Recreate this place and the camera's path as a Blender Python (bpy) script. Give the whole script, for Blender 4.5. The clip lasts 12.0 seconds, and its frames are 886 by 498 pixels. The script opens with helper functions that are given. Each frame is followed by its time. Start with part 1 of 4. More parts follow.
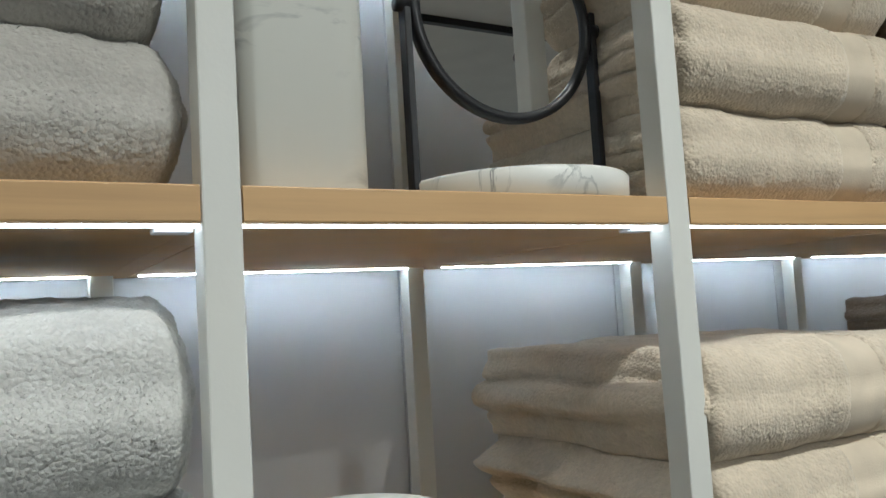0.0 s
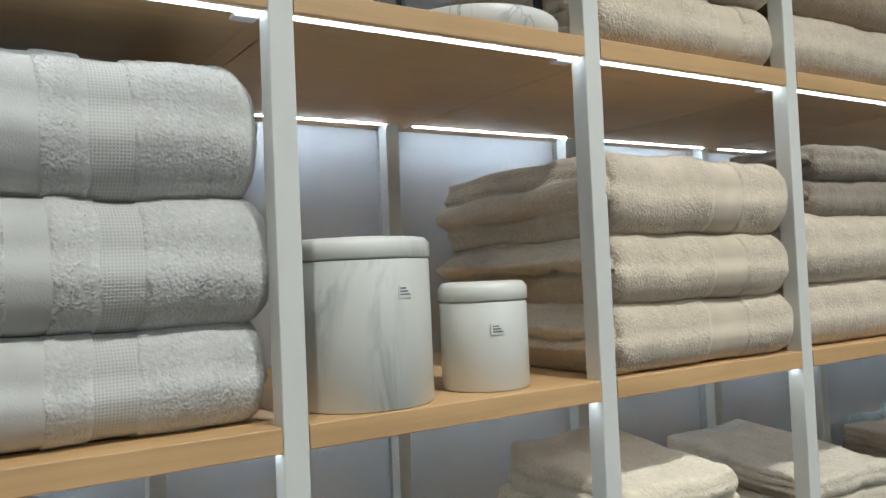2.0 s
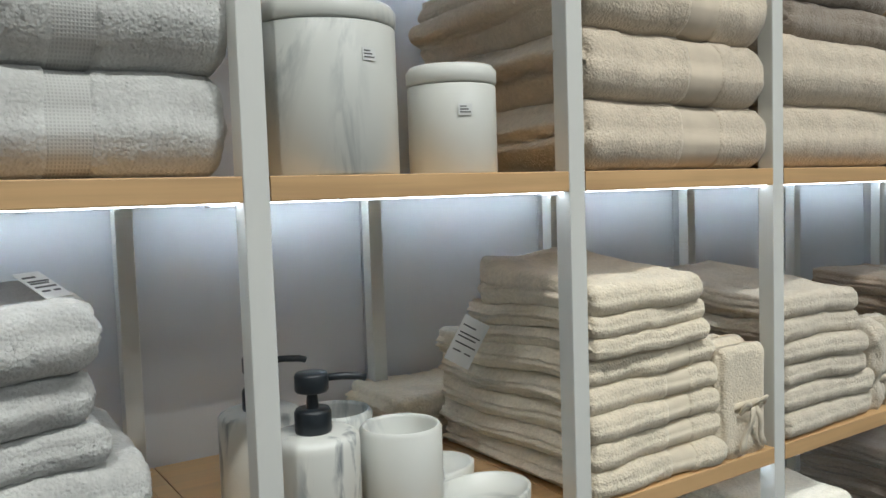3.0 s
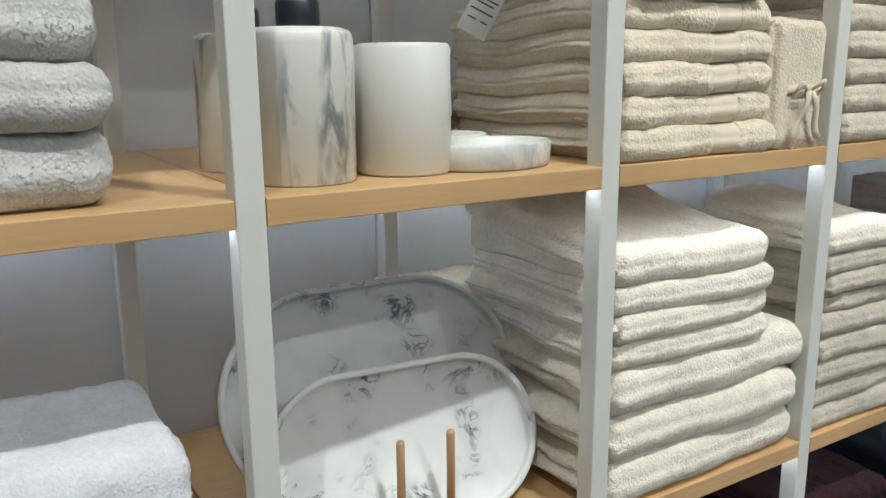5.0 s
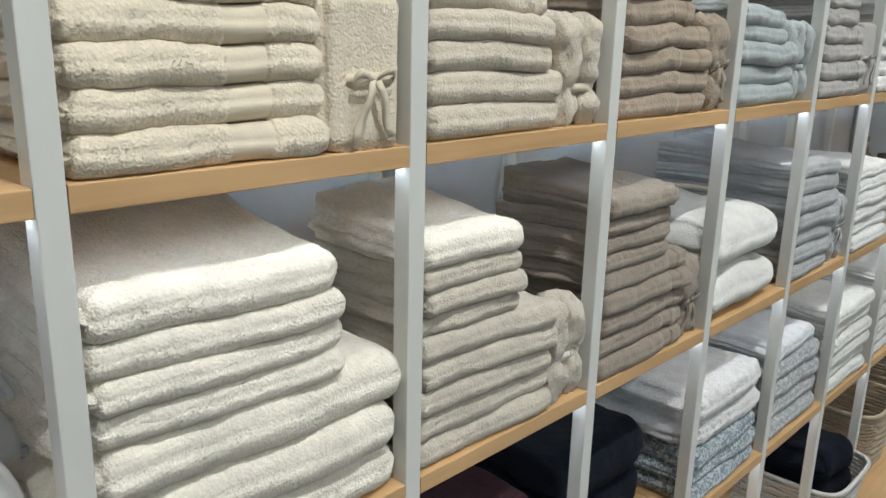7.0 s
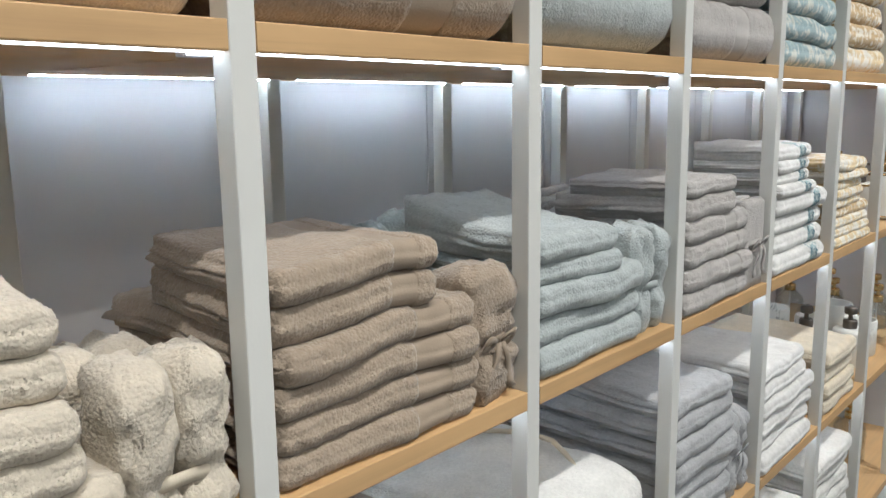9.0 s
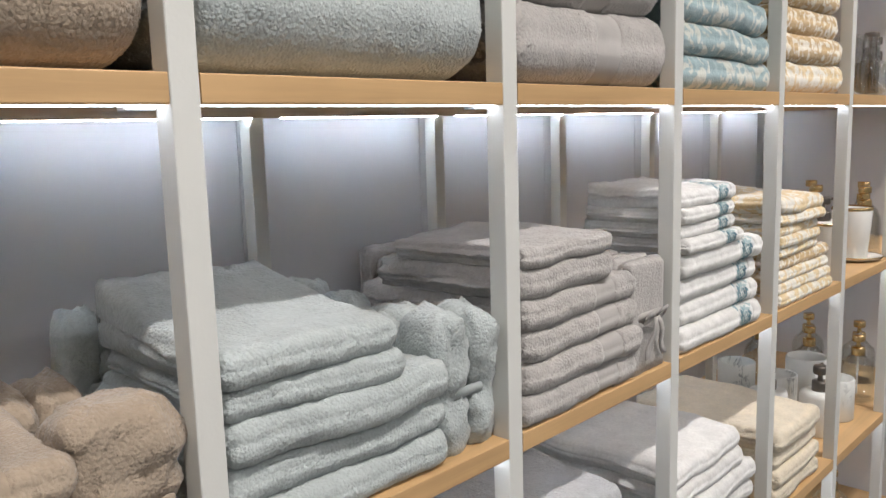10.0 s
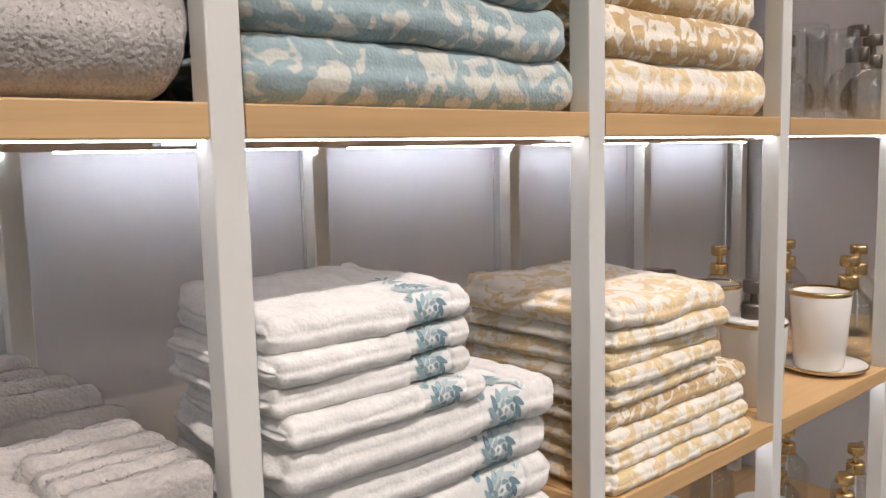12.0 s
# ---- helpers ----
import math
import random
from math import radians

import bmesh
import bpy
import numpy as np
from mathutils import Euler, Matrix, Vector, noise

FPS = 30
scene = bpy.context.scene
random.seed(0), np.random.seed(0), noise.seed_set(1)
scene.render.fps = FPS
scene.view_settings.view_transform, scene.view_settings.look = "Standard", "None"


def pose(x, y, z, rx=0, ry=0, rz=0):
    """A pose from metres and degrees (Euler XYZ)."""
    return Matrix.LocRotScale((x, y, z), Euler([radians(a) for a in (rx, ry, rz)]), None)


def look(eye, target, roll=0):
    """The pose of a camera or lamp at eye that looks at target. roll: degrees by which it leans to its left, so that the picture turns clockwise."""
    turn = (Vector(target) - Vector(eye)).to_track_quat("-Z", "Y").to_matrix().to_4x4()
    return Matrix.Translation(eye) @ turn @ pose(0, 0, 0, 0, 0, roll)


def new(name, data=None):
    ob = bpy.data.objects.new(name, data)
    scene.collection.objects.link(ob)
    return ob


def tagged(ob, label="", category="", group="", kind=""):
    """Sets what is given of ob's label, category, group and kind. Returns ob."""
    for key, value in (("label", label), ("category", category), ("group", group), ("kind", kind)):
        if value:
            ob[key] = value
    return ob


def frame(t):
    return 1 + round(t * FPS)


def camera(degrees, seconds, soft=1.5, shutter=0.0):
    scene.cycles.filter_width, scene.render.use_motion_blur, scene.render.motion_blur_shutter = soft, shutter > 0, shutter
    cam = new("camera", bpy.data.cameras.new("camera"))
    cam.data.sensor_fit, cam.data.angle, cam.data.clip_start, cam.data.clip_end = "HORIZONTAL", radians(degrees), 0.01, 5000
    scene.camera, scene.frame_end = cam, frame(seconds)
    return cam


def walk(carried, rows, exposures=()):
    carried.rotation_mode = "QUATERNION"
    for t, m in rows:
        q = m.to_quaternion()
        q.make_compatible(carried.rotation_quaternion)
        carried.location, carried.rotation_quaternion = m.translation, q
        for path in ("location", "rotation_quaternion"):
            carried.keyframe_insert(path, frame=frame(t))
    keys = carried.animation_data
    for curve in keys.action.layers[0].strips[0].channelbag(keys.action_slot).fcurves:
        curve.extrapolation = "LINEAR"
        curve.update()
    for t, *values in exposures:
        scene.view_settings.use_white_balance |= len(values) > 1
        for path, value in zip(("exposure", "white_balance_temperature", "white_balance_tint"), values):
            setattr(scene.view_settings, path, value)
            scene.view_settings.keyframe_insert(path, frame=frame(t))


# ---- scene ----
cam = camera(57.7, 12.0)
EXPOSURES = [(0.0, -0.72, 5950, 2), (3.0, -0.66, 5950, 4), (5.5, -0.30, 5980, 4), (7.0, -0.42, 5940, 5), (9.0, -0.38, 6040, 8), (10.5, -0.34, 6450, 15), (12.0, -0.36, 6650, 18)]
PATH = [
    (0, (-0.101, -0.439, 1.829), (0.883, 1.294, 1.993), -3.5),
    (0.5, (-0.115, -0.471, 1.846), (0.888, 1.242, 2.096), -3.6),
    (1, (-0.142, -0.516, 1.812), (0.86, 1.19, 2.099), -3.4),
    (1.5, (-0.182, -0.572, 1.735), (0.846, 1.129, 1.953), -2.8),
    (2, (-0.237, -0.614, 1.665), (0.845, 1.066, 1.73), -2.5),
    (2.5, (-0.242, -0.635, 1.61), (0.857, 1.035, 1.555), -1.9),
    (3, (-0.222, -0.616, 1.529), (0.881, 1.047, 1.395), -1.9),
    (3.2, (-0.211, -0.604, 1.501), (0.892, 1.058, 1.346), -1.9),
    (4.8, (-0.169, -0.546, 1.303), (0.858, 1.126, 0.912), -0.9),
    (5, (-0.171, -0.551, 1.278), (0.859, 1.108, 0.845), -0.5),
    (5.5, (-0.169, -0.572, 1.252), (0.922, 1.028, 0.752), 0.5),
    (6, (-0.125, -0.589, 1.252), (1.105, 0.892, 0.711), 1.8),
    (6.5, (-0.028, -0.591, 1.266), (1.299, 0.806, 0.73), 2.0),
    (7, (0.155, -0.556, 1.296), (1.554, 0.776, 0.776), 1.4),
    (7.2, (0.201, -0.555, 1.308), (1.605, 0.774, 0.795), 0.9),
    (8.8, (0.654, -0.469, 1.489), (2.131, 0.826, 1.114), -0.5),
    (9, (0.714, -0.476, 1.488), (2.184, 0.835, 1.143), -0.8),
    (9.5, (0.916, -0.491, 1.499), (2.371, 0.847, 1.191), -1.2),
    (10, (1.112, -0.495, 1.507), (2.548, 0.866, 1.211), -1.7),
    (10.5, (1.288, -0.457, 1.509), (2.728, 0.903, 1.232), -1.7),
    (11, (1.487, -0.41, 1.533), (2.921, 0.96, 1.274), -1.7),
    (11.5, (1.662, -0.412, 1.52), (3.043, 1.012, 1.267), -1.5),
    (12, (1.861, -0.437, 1.516), (3.172, 1.055, 1.283), -1.4),
]
walk(cam, [(t, look(eye, target, roll)) for t, eye, target, roll in PATH], EXPOSURES)

# ---- light and exposure ----
scene.view_settings.exposure = 0.0
world = bpy.data.worlds.new("shop_world")
scene.world = world
world.use_nodes = True
world.node_tree.nodes["Background"].inputs[0].default_value = (0.9, 0.95, 1.0, 1)
world.node_tree.nodes["Background"].inputs[1].default_value = 0.05

SPOT_W, FILL_W, LED_FRONT, LED_REAR = 150.0, 50.0, 11.0, 78.0
TRACK_Y, CEIL = -0.95, 3.2
SPOTS = [(-0.65, TRACK_Y), (0.45, TRACK_Y), (1.55, TRACK_Y), (2.65, TRACK_Y), (3.75, TRACK_Y)]
for sx, sy in SPOTS:
    ld = bpy.data.lights.new("track_spot_light", "SPOT")
    ld.energy, ld.color, ld.spot_size, ld.spot_blend, ld.shadow_soft_size = SPOT_W, (1.0, 0.95, 0.88), radians(88), 0.9, 0.027
    lo = new("track_spot_light", ld)
    lo.matrix_world = look((sx, sy, CEIL - 0.165), (sx + 0.1, 0.15, 0.9)) @ pose(0, 0, 0.02)
# added fill: unseen spots further out that brighten the towels' front faces
FILL_SPOTS = [(0.9, -2.5, 1.4), (2.2, -2.5, 0.95), (3.9, -2.5, 1.0)]
for sx, sy, power in FILL_SPOTS:
    ld = bpy.data.lights.new("front_fill_spot", "SPOT")
    ld.energy, ld.color, ld.spot_size, ld.spot_blend, ld.shadow_soft_size = FILL_W * power, (1.0, 0.95, 0.88), radians(80), 0.8, 0.022
    lo = new("front_fill_spot", ld)
    lo.matrix_world = look((sx, sy, CEIL - 0.165), (sx - 0.5, 0.15, 1.0)) @ pose(0, 0, 0.02)
# wide area lamps added further out as ambient fill, with no real panels behind them
for px, py in ((-0.6, -3.6), (1.6, -3.6), (3.8, -3.6)):
    ld = bpy.data.lights.new("ambient_fill_light", "AREA")
    ld.shape, ld.size, ld.size_y, ld.energy, ld.color = "RECTANGLE", 1.2, 0.6, 18.0, (0.95, 0.97, 1.0)
    lo = new("ambient_fill_light", ld)
    lo.matrix_world = pose(px, py, CEIL - 0.03)

# ---- materials ----


def mat_new(name, colour, rough=0.5, metal=0.0):
    m = bpy.data.materials.new(name)
    m.use_nodes = True
    b = m.node_tree.nodes["Principled BSDF"]
    b.inputs["Base Color"].default_value = (*colour, 1)
    b.inputs["Roughness"].default_value = rough
    b.inputs["Metallic"].default_value = metal
    return m, m.node_tree, b


def node(nt, kind, **vals):
    n = nt.nodes.new(kind)
    for k, v in vals.items():
        n.inputs[k].default_value = v
    return n


def coords(nt, scale=(1, 1, 1), jitter=True):
    tc = nt.nodes.new("ShaderNodeTexCoord")
    mp = nt.nodes.new("ShaderNodeMapping")
    mp.inputs["Scale"].default_value = scale
    nt.links.new(tc.outputs["Object"], mp.inputs["Vector"])
    if jitter:
        oi = nt.nodes.new("ShaderNodeObjectInfo")
        mul = nt.nodes.new("ShaderNodeVectorMath")
        mul.operation = "SCALE"
        mul.inputs[0].default_value = (7.0, 3.0, 5.0)
        nt.links.new(oi.outputs["Random"], mul.inputs["Scale"])
        nt.links.new(mul.outputs["Vector"], mp.inputs["Location"])
    return mp.outputs["Vector"]


def ramp(nt, fac, stops):
    r = nt.nodes.new("ShaderNodeValToRGB")
    els = r.color_ramp.elements
    while len(els) < len(stops):
        els.new(0.5)
    for e, (p, c) in zip(els, stops):
        e.position, e.color = p, (*c, 1)
    nt.links.new(fac, r.inputs["Fac"])
    return r.outputs["Color"]


def mix(nt, fac, a, b, mode="MIX"):
    m = nt.nodes.new("ShaderNodeMix")
    m.data_type, m.blend_type = "RGBA", mode
    for sock, v in ((m.inputs[0], fac), (m.inputs[6], a), (m.inputs[7], b)):
        if isinstance(v, (int, float)):
            sock.default_value = v
        elif isinstance(v, tuple):
            sock.default_value = (*v, 1)
        else:
            nt.links.new(v, sock)
    return m.outputs[2]


def bump(nt, height, strength, distance, normal=None):
    b = node(nt, "ShaderNodeBump", Strength=strength, Distance=distance)
    nt.links.new(height, b.inputs["Height"])
    if normal:
        nt.links.new(normal, b.inputs["Normal"])
    return b.outputs["Normal"]


def tint(c, k):
    return tuple(min(0.95, v * k) for v in c)


def terry(name, c, pile=1.0, pattern=None):
    """Looped towelling: clumped loops, brushed patches, soft sheen; pattern: (colour, scale, threshold) of a woven motif."""
    m, nt, b = mat_new(name, c, 1.0)
    v = coords(nt)
    warp = node(nt, "ShaderNodeTexNoise", Scale=120.0, Detail=2.0)
    nt.links.new(v, warp.inputs["Vector"])
    wv = nt.nodes.new("ShaderNodeVectorMath")
    wv.operation = "MULTIPLY_ADD"
    wv.inputs[1].default_value = (0.002, 0.002, 0.002)
    nt.links.new(warp.outputs["Color"], wv.inputs[0])
    nt.links.new(v, wv.inputs[2])
    loops = node(nt, "ShaderNodeTexVoronoi", Scale=330.0)
    nt.links.new(wv.outputs["Vector"], loops.inputs["Vector"])
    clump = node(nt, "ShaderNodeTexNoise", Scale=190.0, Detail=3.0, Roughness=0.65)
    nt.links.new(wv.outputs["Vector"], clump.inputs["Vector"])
    patch = node(nt, "ShaderNodeTexNoise", Scale=28.0, Detail=2.0)
    nt.links.new(v, patch.inputs["Vector"])
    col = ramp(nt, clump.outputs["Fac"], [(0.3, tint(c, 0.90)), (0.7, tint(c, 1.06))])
    if pattern:
        pc, ps, th = pattern
        mot = node(nt, "ShaderNodeTexNoise", Scale=ps, Detail=1.5, Distortion=1.2)
        nt.links.new(v, mot.inputs["Vector"])
        mask = ramp(nt, mot.outputs["Fac"], [(th - 0.025, (0, 0, 0)), (th + 0.025, (1, 1, 1))])
        col = mix(nt, mask, col, pc)
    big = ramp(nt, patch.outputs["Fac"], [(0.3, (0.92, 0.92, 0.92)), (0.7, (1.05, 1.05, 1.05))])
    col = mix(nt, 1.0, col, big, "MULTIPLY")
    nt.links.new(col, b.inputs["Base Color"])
    n1 = bump(nt, patch.outputs["Fac"], 0.35 * pile, 0.006)
    n2 = bump(nt, clump.outputs["Fac"], min(1.0, 0.38 * pile), 0.0035, n1)
    n3 = bump(nt, loops.outputs["Distance"], min(1.0, 0.44 * pile), 0.0022, n2)
    n3.node.invert = True
    nt.links.new(n3, b.inputs["Normal"])
    b.inputs["Sheen Weight"].default_value = 0.25 if max(c) > 0.1 else 0.02
    b.inputs["Sheen Roughness"].default_value = 0.6
    b.inputs["Specular IOR Level"].default_value = 0.1
    return m


def woven(name, c, rib=900.0):
    """Flat woven border of a towel: fine ribs across the weave."""
    m, nt, b = mat_new(name, c, 0.85)
    v = coords(nt, (1, 1, 1))
    w = node(nt, "ShaderNodeTexNoise", Scale=600.0, Detail=2.0)
    nt.links.new(v, w.inputs["Vector"])
    s = node(nt, "ShaderNodeTexNoise", Scale=30.0, Detail=2.0)
    nt.links.new(v, s.inputs["Vector"])
    nt.links.new(ramp(nt, s.outputs["Fac"], [(0.3, tint(c, 0.92)), (0.7, tint(c, 1.06))]), b.inputs["Base Color"])
    nt.links.new(bump(nt, w.outputs["Fac"], 0.35, 0.001), b.inputs["Normal"])
    b.inputs["Sheen Weight"].default_value = 0.15
    b.inputs["Specular IOR Level"].default_value = 0.2
    return m


def waffle(name, c):
    """Waffle-woven border: a small square grid in relief."""
    m, nt, b = mat_new(name, c, 0.9)
    v = coords(nt, (1, 1, 1), False)
    chk = []
    for axis in "XZ":
        w = node(nt, "ShaderNodeTexWave", Scale=120.0)
        w.bands_direction = axis
        nt.links.new(v, w.inputs["Vector"])
        chk.append(w.outputs["Fac"])
    mx = nt.nodes.new("ShaderNodeMath")
    mx.operation = "MAXIMUM"
    nt.links.new(chk[0], mx.inputs[0])
    nt.links.new(chk[1], mx.inputs[1])
    nt.links.new(ramp(nt, mx.outputs[0], [(0.3, tint(c, 0.9)), (0.9, tint(c, 1.02))]), b.inputs["Base Color"])
    nt.links.new(bump(nt, mx.outputs[0], 0.45, 0.0012), b.inputs["Normal"])
    return m


def wood(name, c, along=0):
    m, nt, b = mat_new(name, c, 0.5)
    sc = [70.0, 70.0, 70.0]
    sc[along] = 2.5
    v = coords(nt, tuple(sc))
    g = node(nt, "ShaderNodeTexNoise", Scale=1.0, Detail=5.0, Roughness=0.6, Distortion=0.6)
    nt.links.new(v, g.inputs["Vector"])
    v2 = coords(nt, (3, 3, 3))
    s = node(nt, "ShaderNodeTexNoise", Scale=2.0, Detail=2.0)
    nt.links.new(v2, s.inputs["Vector"])
    col = ramp(nt, g.outputs["Fac"], [(0.25, tint(c, 0.82)), (0.5, c), (0.75, tint(c, 1.1))])
    col = mix(nt, 1.0, col, ramp(nt, s.outputs["Fac"], [(0.3, (0.9, 0.88, 0.86)), (0.7, (1.05, 1.04, 1.03))]), "MULTIPLY")
    nt.links.new(col, b.inputs["Base Color"])
    nt.links.new(bump(nt, g.outputs["Fac"], 0.12, 0.001), b.inputs["Normal"])
    nt.links.new(ramp(nt, g.outputs["Fac"], [(0.3, (0.42, 0.42, 0.42)), (0.7, (0.58, 0.58, 0.58))]), b.inputs["Roughness"])
    return m


def paint(name, c, rough=0.45):
    m, nt, b = mat_new(name, c, rough)
    v = coords(nt)
    s = node(nt, "ShaderNodeTexNoise", Scale=5.0, Detail=4.0)
    nt.links.new(v, s.inputs["Vector"])
    f = node(nt, "ShaderNodeTexNoise", Scale=350.0, Detail=2.0)
    nt.links.new(v, f.inputs["Vector"])
    nt.links.new(ramp(nt, s.outputs["Fac"], [(0.3, tint(c, 0.95)), (0.7, tint(c, 1.03))]), b.inputs["Base Color"])
    nt.links.new(bump(nt, f.outputs["Fac"], 0.08, 0.001), b.inputs["Normal"])
    return m


def marble(name, c, vein, scale=9.0, lo=0.47, hi=0.5, smear=0.35):
    """White cast resin or marble with smoky veins."""
    m, nt, b = mat_new(name, c, 0.35)
    v = coords(nt, (1, 1, 0.45))
    a = node(nt, "ShaderNodeTexNoise", Scale=scale, Detail=6.0, Roughness=0.62, Distortion=1.6)
    nt.links.new(v, a.inputs["Vector"])
    g = node(nt, "ShaderNodeTexNoise", Scale=scale * 0.7, Detail=2.0)
    nt.links.new(v, g.inputs["Vector"])
    line = ramp(nt, a.outputs["Fac"], [(lo - 0.05, (0, 0, 0)), (lo, (1, 1, 1)), (hi, (0, 0, 0))])
    gate = ramp(nt, g.outputs["Fac"], [(0.53, (0, 0, 0)), (0.66, (1, 1, 1))])
    cloud = ramp(nt, g.outputs["Fac"], [(0.45, c), (0.8, tuple(x * (1 - smear) + y * smear for x, y in zip(c, vein)))])
    fac = mix(nt, 1.0, line, gate, "MULTIPLY")
    nt.links.new(mix(nt, fac, cloud, vein), b.inputs["Base Color"])
    return m


def smudged(name, c, ink, stretch):
    """White cast resin with soft inky smudges drawn out one way."""
    m, nt, b = mat_new(name, c, 0.3)
    v = coords(nt, stretch)
    a = node(nt, "ShaderNodeTexNoise", Scale=1.0, Detail=4.0, Roughness=0.55, Distortion=0.8)
    nt.links.new(v, a.inputs["Vector"])
    g = node(nt, "ShaderNodeTexNoise", Scale=0.35, Detail=1.0)
    nt.links.new(v, g.inputs["Vector"])
    spot = ramp(nt, a.outputs["Fac"], [(0.50, (0, 0, 0)), (0.64, (0.8, 0.8, 0.8))])
    gate = ramp(nt, g.outputs["Fac"], [(0.43, (0, 0, 0)), (0.56, (1, 1, 1))])
    nt.links.new(mix(nt, mix(nt, 1.0, spot, gate, "MULTIPLY"), c, ink), b.inputs["Base Color"])
    return m


def glass(name, c, rough=0.02):
    m, nt, b = mat_new(name, c, rough)
    clear = nt.nodes.new("ShaderNodeBsdfTransparent")
    clear.inputs["Color"].default_value = (*c, 1)
    gloss = node(nt, "ShaderNodeBsdfGlossy", Roughness=rough)
    lw = node(nt, "ShaderNodeLayerWeight", Blend=0.35)
    fr = nt.nodes.new("ShaderNodeMath")
    fr.operation = "MULTIPLY_ADD"
    fr.inputs[1].default_value, fr.inputs[2].default_value = 0.30, 0.03
    nt.links.new(lw.outputs["Facing"], fr.inputs[0])
    mx = nt.nodes.new("ShaderNodeMixShader")
    nt.links.new(fr.outputs[0], mx.inputs[0])
    nt.links.new(clear.outputs["BSDF"], mx.inputs[1])
    nt.links.new(gloss.outputs["BSDF"], mx.inputs[2])
    nt.links.new(mx.outputs["Shader"], nt.nodes["Material Output"].inputs["Surface"])
    return m


def glow(name, c, strength):
    m, nt, b = mat_new(name, (0.9, 0.9, 0.9), 0.5)
    b.inputs["Emission Color"].default_value = (*c, 1)
    b.inputs["Emission Strength"].default_value = strength
    return m


M_POST = paint("white_powder_coat", (0.70, 0.70, 0.66), 0.4)
M_WOOD = wood("beech_shelf", (0.60, 0.39, 0.19))
M_WOODY = wood("beech_dowel", (0.50, 0.31, 0.17), 2)
M_PANEL = paint("grey_back_panel", (0.60, 0.60, 0.61), 0.55)
M_WALL = paint("shop_wall_paint", (0.72, 0.71, 0.68), 0.8)
M_CEIL = paint("ceiling_paint", (0.80, 0.79, 0.75), 0.9)
M_FLOOR = paint("grey_floor_tile", (0.40, 0.395, 0.38), 0.35)
M_LEDF = glow("led_front", (0.86, 0.92, 1.0), LED_FRONT)
M_LEDR = glow("led_rear", (0.72, 0.85, 1.0), LED_REAR)
M_CLIP = paint("white_plastic", (0.75, 0.76, 0.78), 0.4)
M_BLACK = mat_new("black_metal", (0.012, 0.012, 0.014), 0.4)[0]
M_PUMP = mat_new("black_pump_plastic", (0.012, 0.016, 0.02), 0.38)[0]
M_MIRROR = mat_new("mirror_silver", (0.93, 0.93, 0.93), 0.0, 1.0)[0]
M_GOLD = mat_new("brushed_gold", (0.72, 0.52, 0.25), 0.25, 1.0)[0]
M_BRONZE = mat_new("gunmetal_pump", (0.18, 0.16, 0.14), 0.35, 0.9)[0]
M_MARBLE = marble("smoky_white_resin", (0.70, 0.70, 0.65), (0.16, 0.19, 0.21), 8.0, 0.44, 0.52)
M_MARBLE2 = marble("streaked_white_resin", (0.72, 0.735, 0.73), (0.06, 0.07, 0.09), 24.0, 0.455, 0.50, 0.3)
M_SMOKE = smudged("smoke_smudged_resin", (0.70, 0.70, 0.65), (0.12, 0.14, 0.16), (60.0, 60.0, 14.0))
M_BINSMOKE = smudged("smoke_banded_resin", (0.70, 0.70, 0.65), (0.12, 0.14, 0.16), (16.0, 16.0, 42.0))
M_STONE = marble("veined_marble", (0.76, 0.76, 0.72), (0.2, 0.22, 0.22), 22.0, 0.48, 0.5, 0.15)
M_CERAMIC = paint("white_ceramic", (0.78, 0.76, 0.71), 0.2)
M_GLASS = glass("clear_glass", (0.96, 0.97, 0.97))
M_PAPER = paint("white_paper_tag", (0.78, 0.78, 0.76), 0.7)
M_INK = mat_new("grey_print", (0.12, 0.12, 0.12), 0.7)[0]
M_RATTAN = terry("pale_wicker", (0.42, 0.33, 0.22), 0.3)
M_WICKER2 = paint("whitewashed_wicker", (0.6, 0.58, 0.54), 0.7)

COL = {
    "white": (0.74, 0.73, 0.69), "cream": (0.83, 0.78, 0.67), "ivory": (0.76, 0.67, 0.52), "beige": (0.63, 0.54, 0.42),
    "tan": (0.40, 0.30, 0.20), "greige": (0.57, 0.52, 0.43), "taupe": (0.30, 0.25, 0.20), "brown": (0.37, 0.295, 0.22),
    "grey": (0.50, 0.48, 0.44), "pearl": (0.56, 0.555, 0.53), "stone": (0.44, 0.415, 0.39), "aqua": (0.43, 0.468, 0.46), "ash": (0.43, 0.435, 0.44),
    "sand": (0.63, 0.56, 0.45), "linen": (0.70, 0.69, 0.665), "navy": (0.007, 0.009, 0.015), "plum": (0.030, 0.012, 0.015), "denim": (0.17, 0.23, 0.28), "cloud": (0.66, 0.67, 0.69),
}
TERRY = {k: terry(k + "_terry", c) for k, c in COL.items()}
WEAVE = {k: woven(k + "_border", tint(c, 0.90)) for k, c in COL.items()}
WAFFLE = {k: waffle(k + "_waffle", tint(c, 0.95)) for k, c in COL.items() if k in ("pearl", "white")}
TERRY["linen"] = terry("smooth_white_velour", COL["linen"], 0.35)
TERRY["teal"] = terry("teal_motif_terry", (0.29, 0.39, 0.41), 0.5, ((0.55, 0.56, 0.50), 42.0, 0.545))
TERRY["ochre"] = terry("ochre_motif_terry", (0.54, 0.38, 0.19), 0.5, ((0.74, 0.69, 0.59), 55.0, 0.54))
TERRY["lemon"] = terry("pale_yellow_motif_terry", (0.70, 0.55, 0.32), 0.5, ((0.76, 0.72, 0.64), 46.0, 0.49))
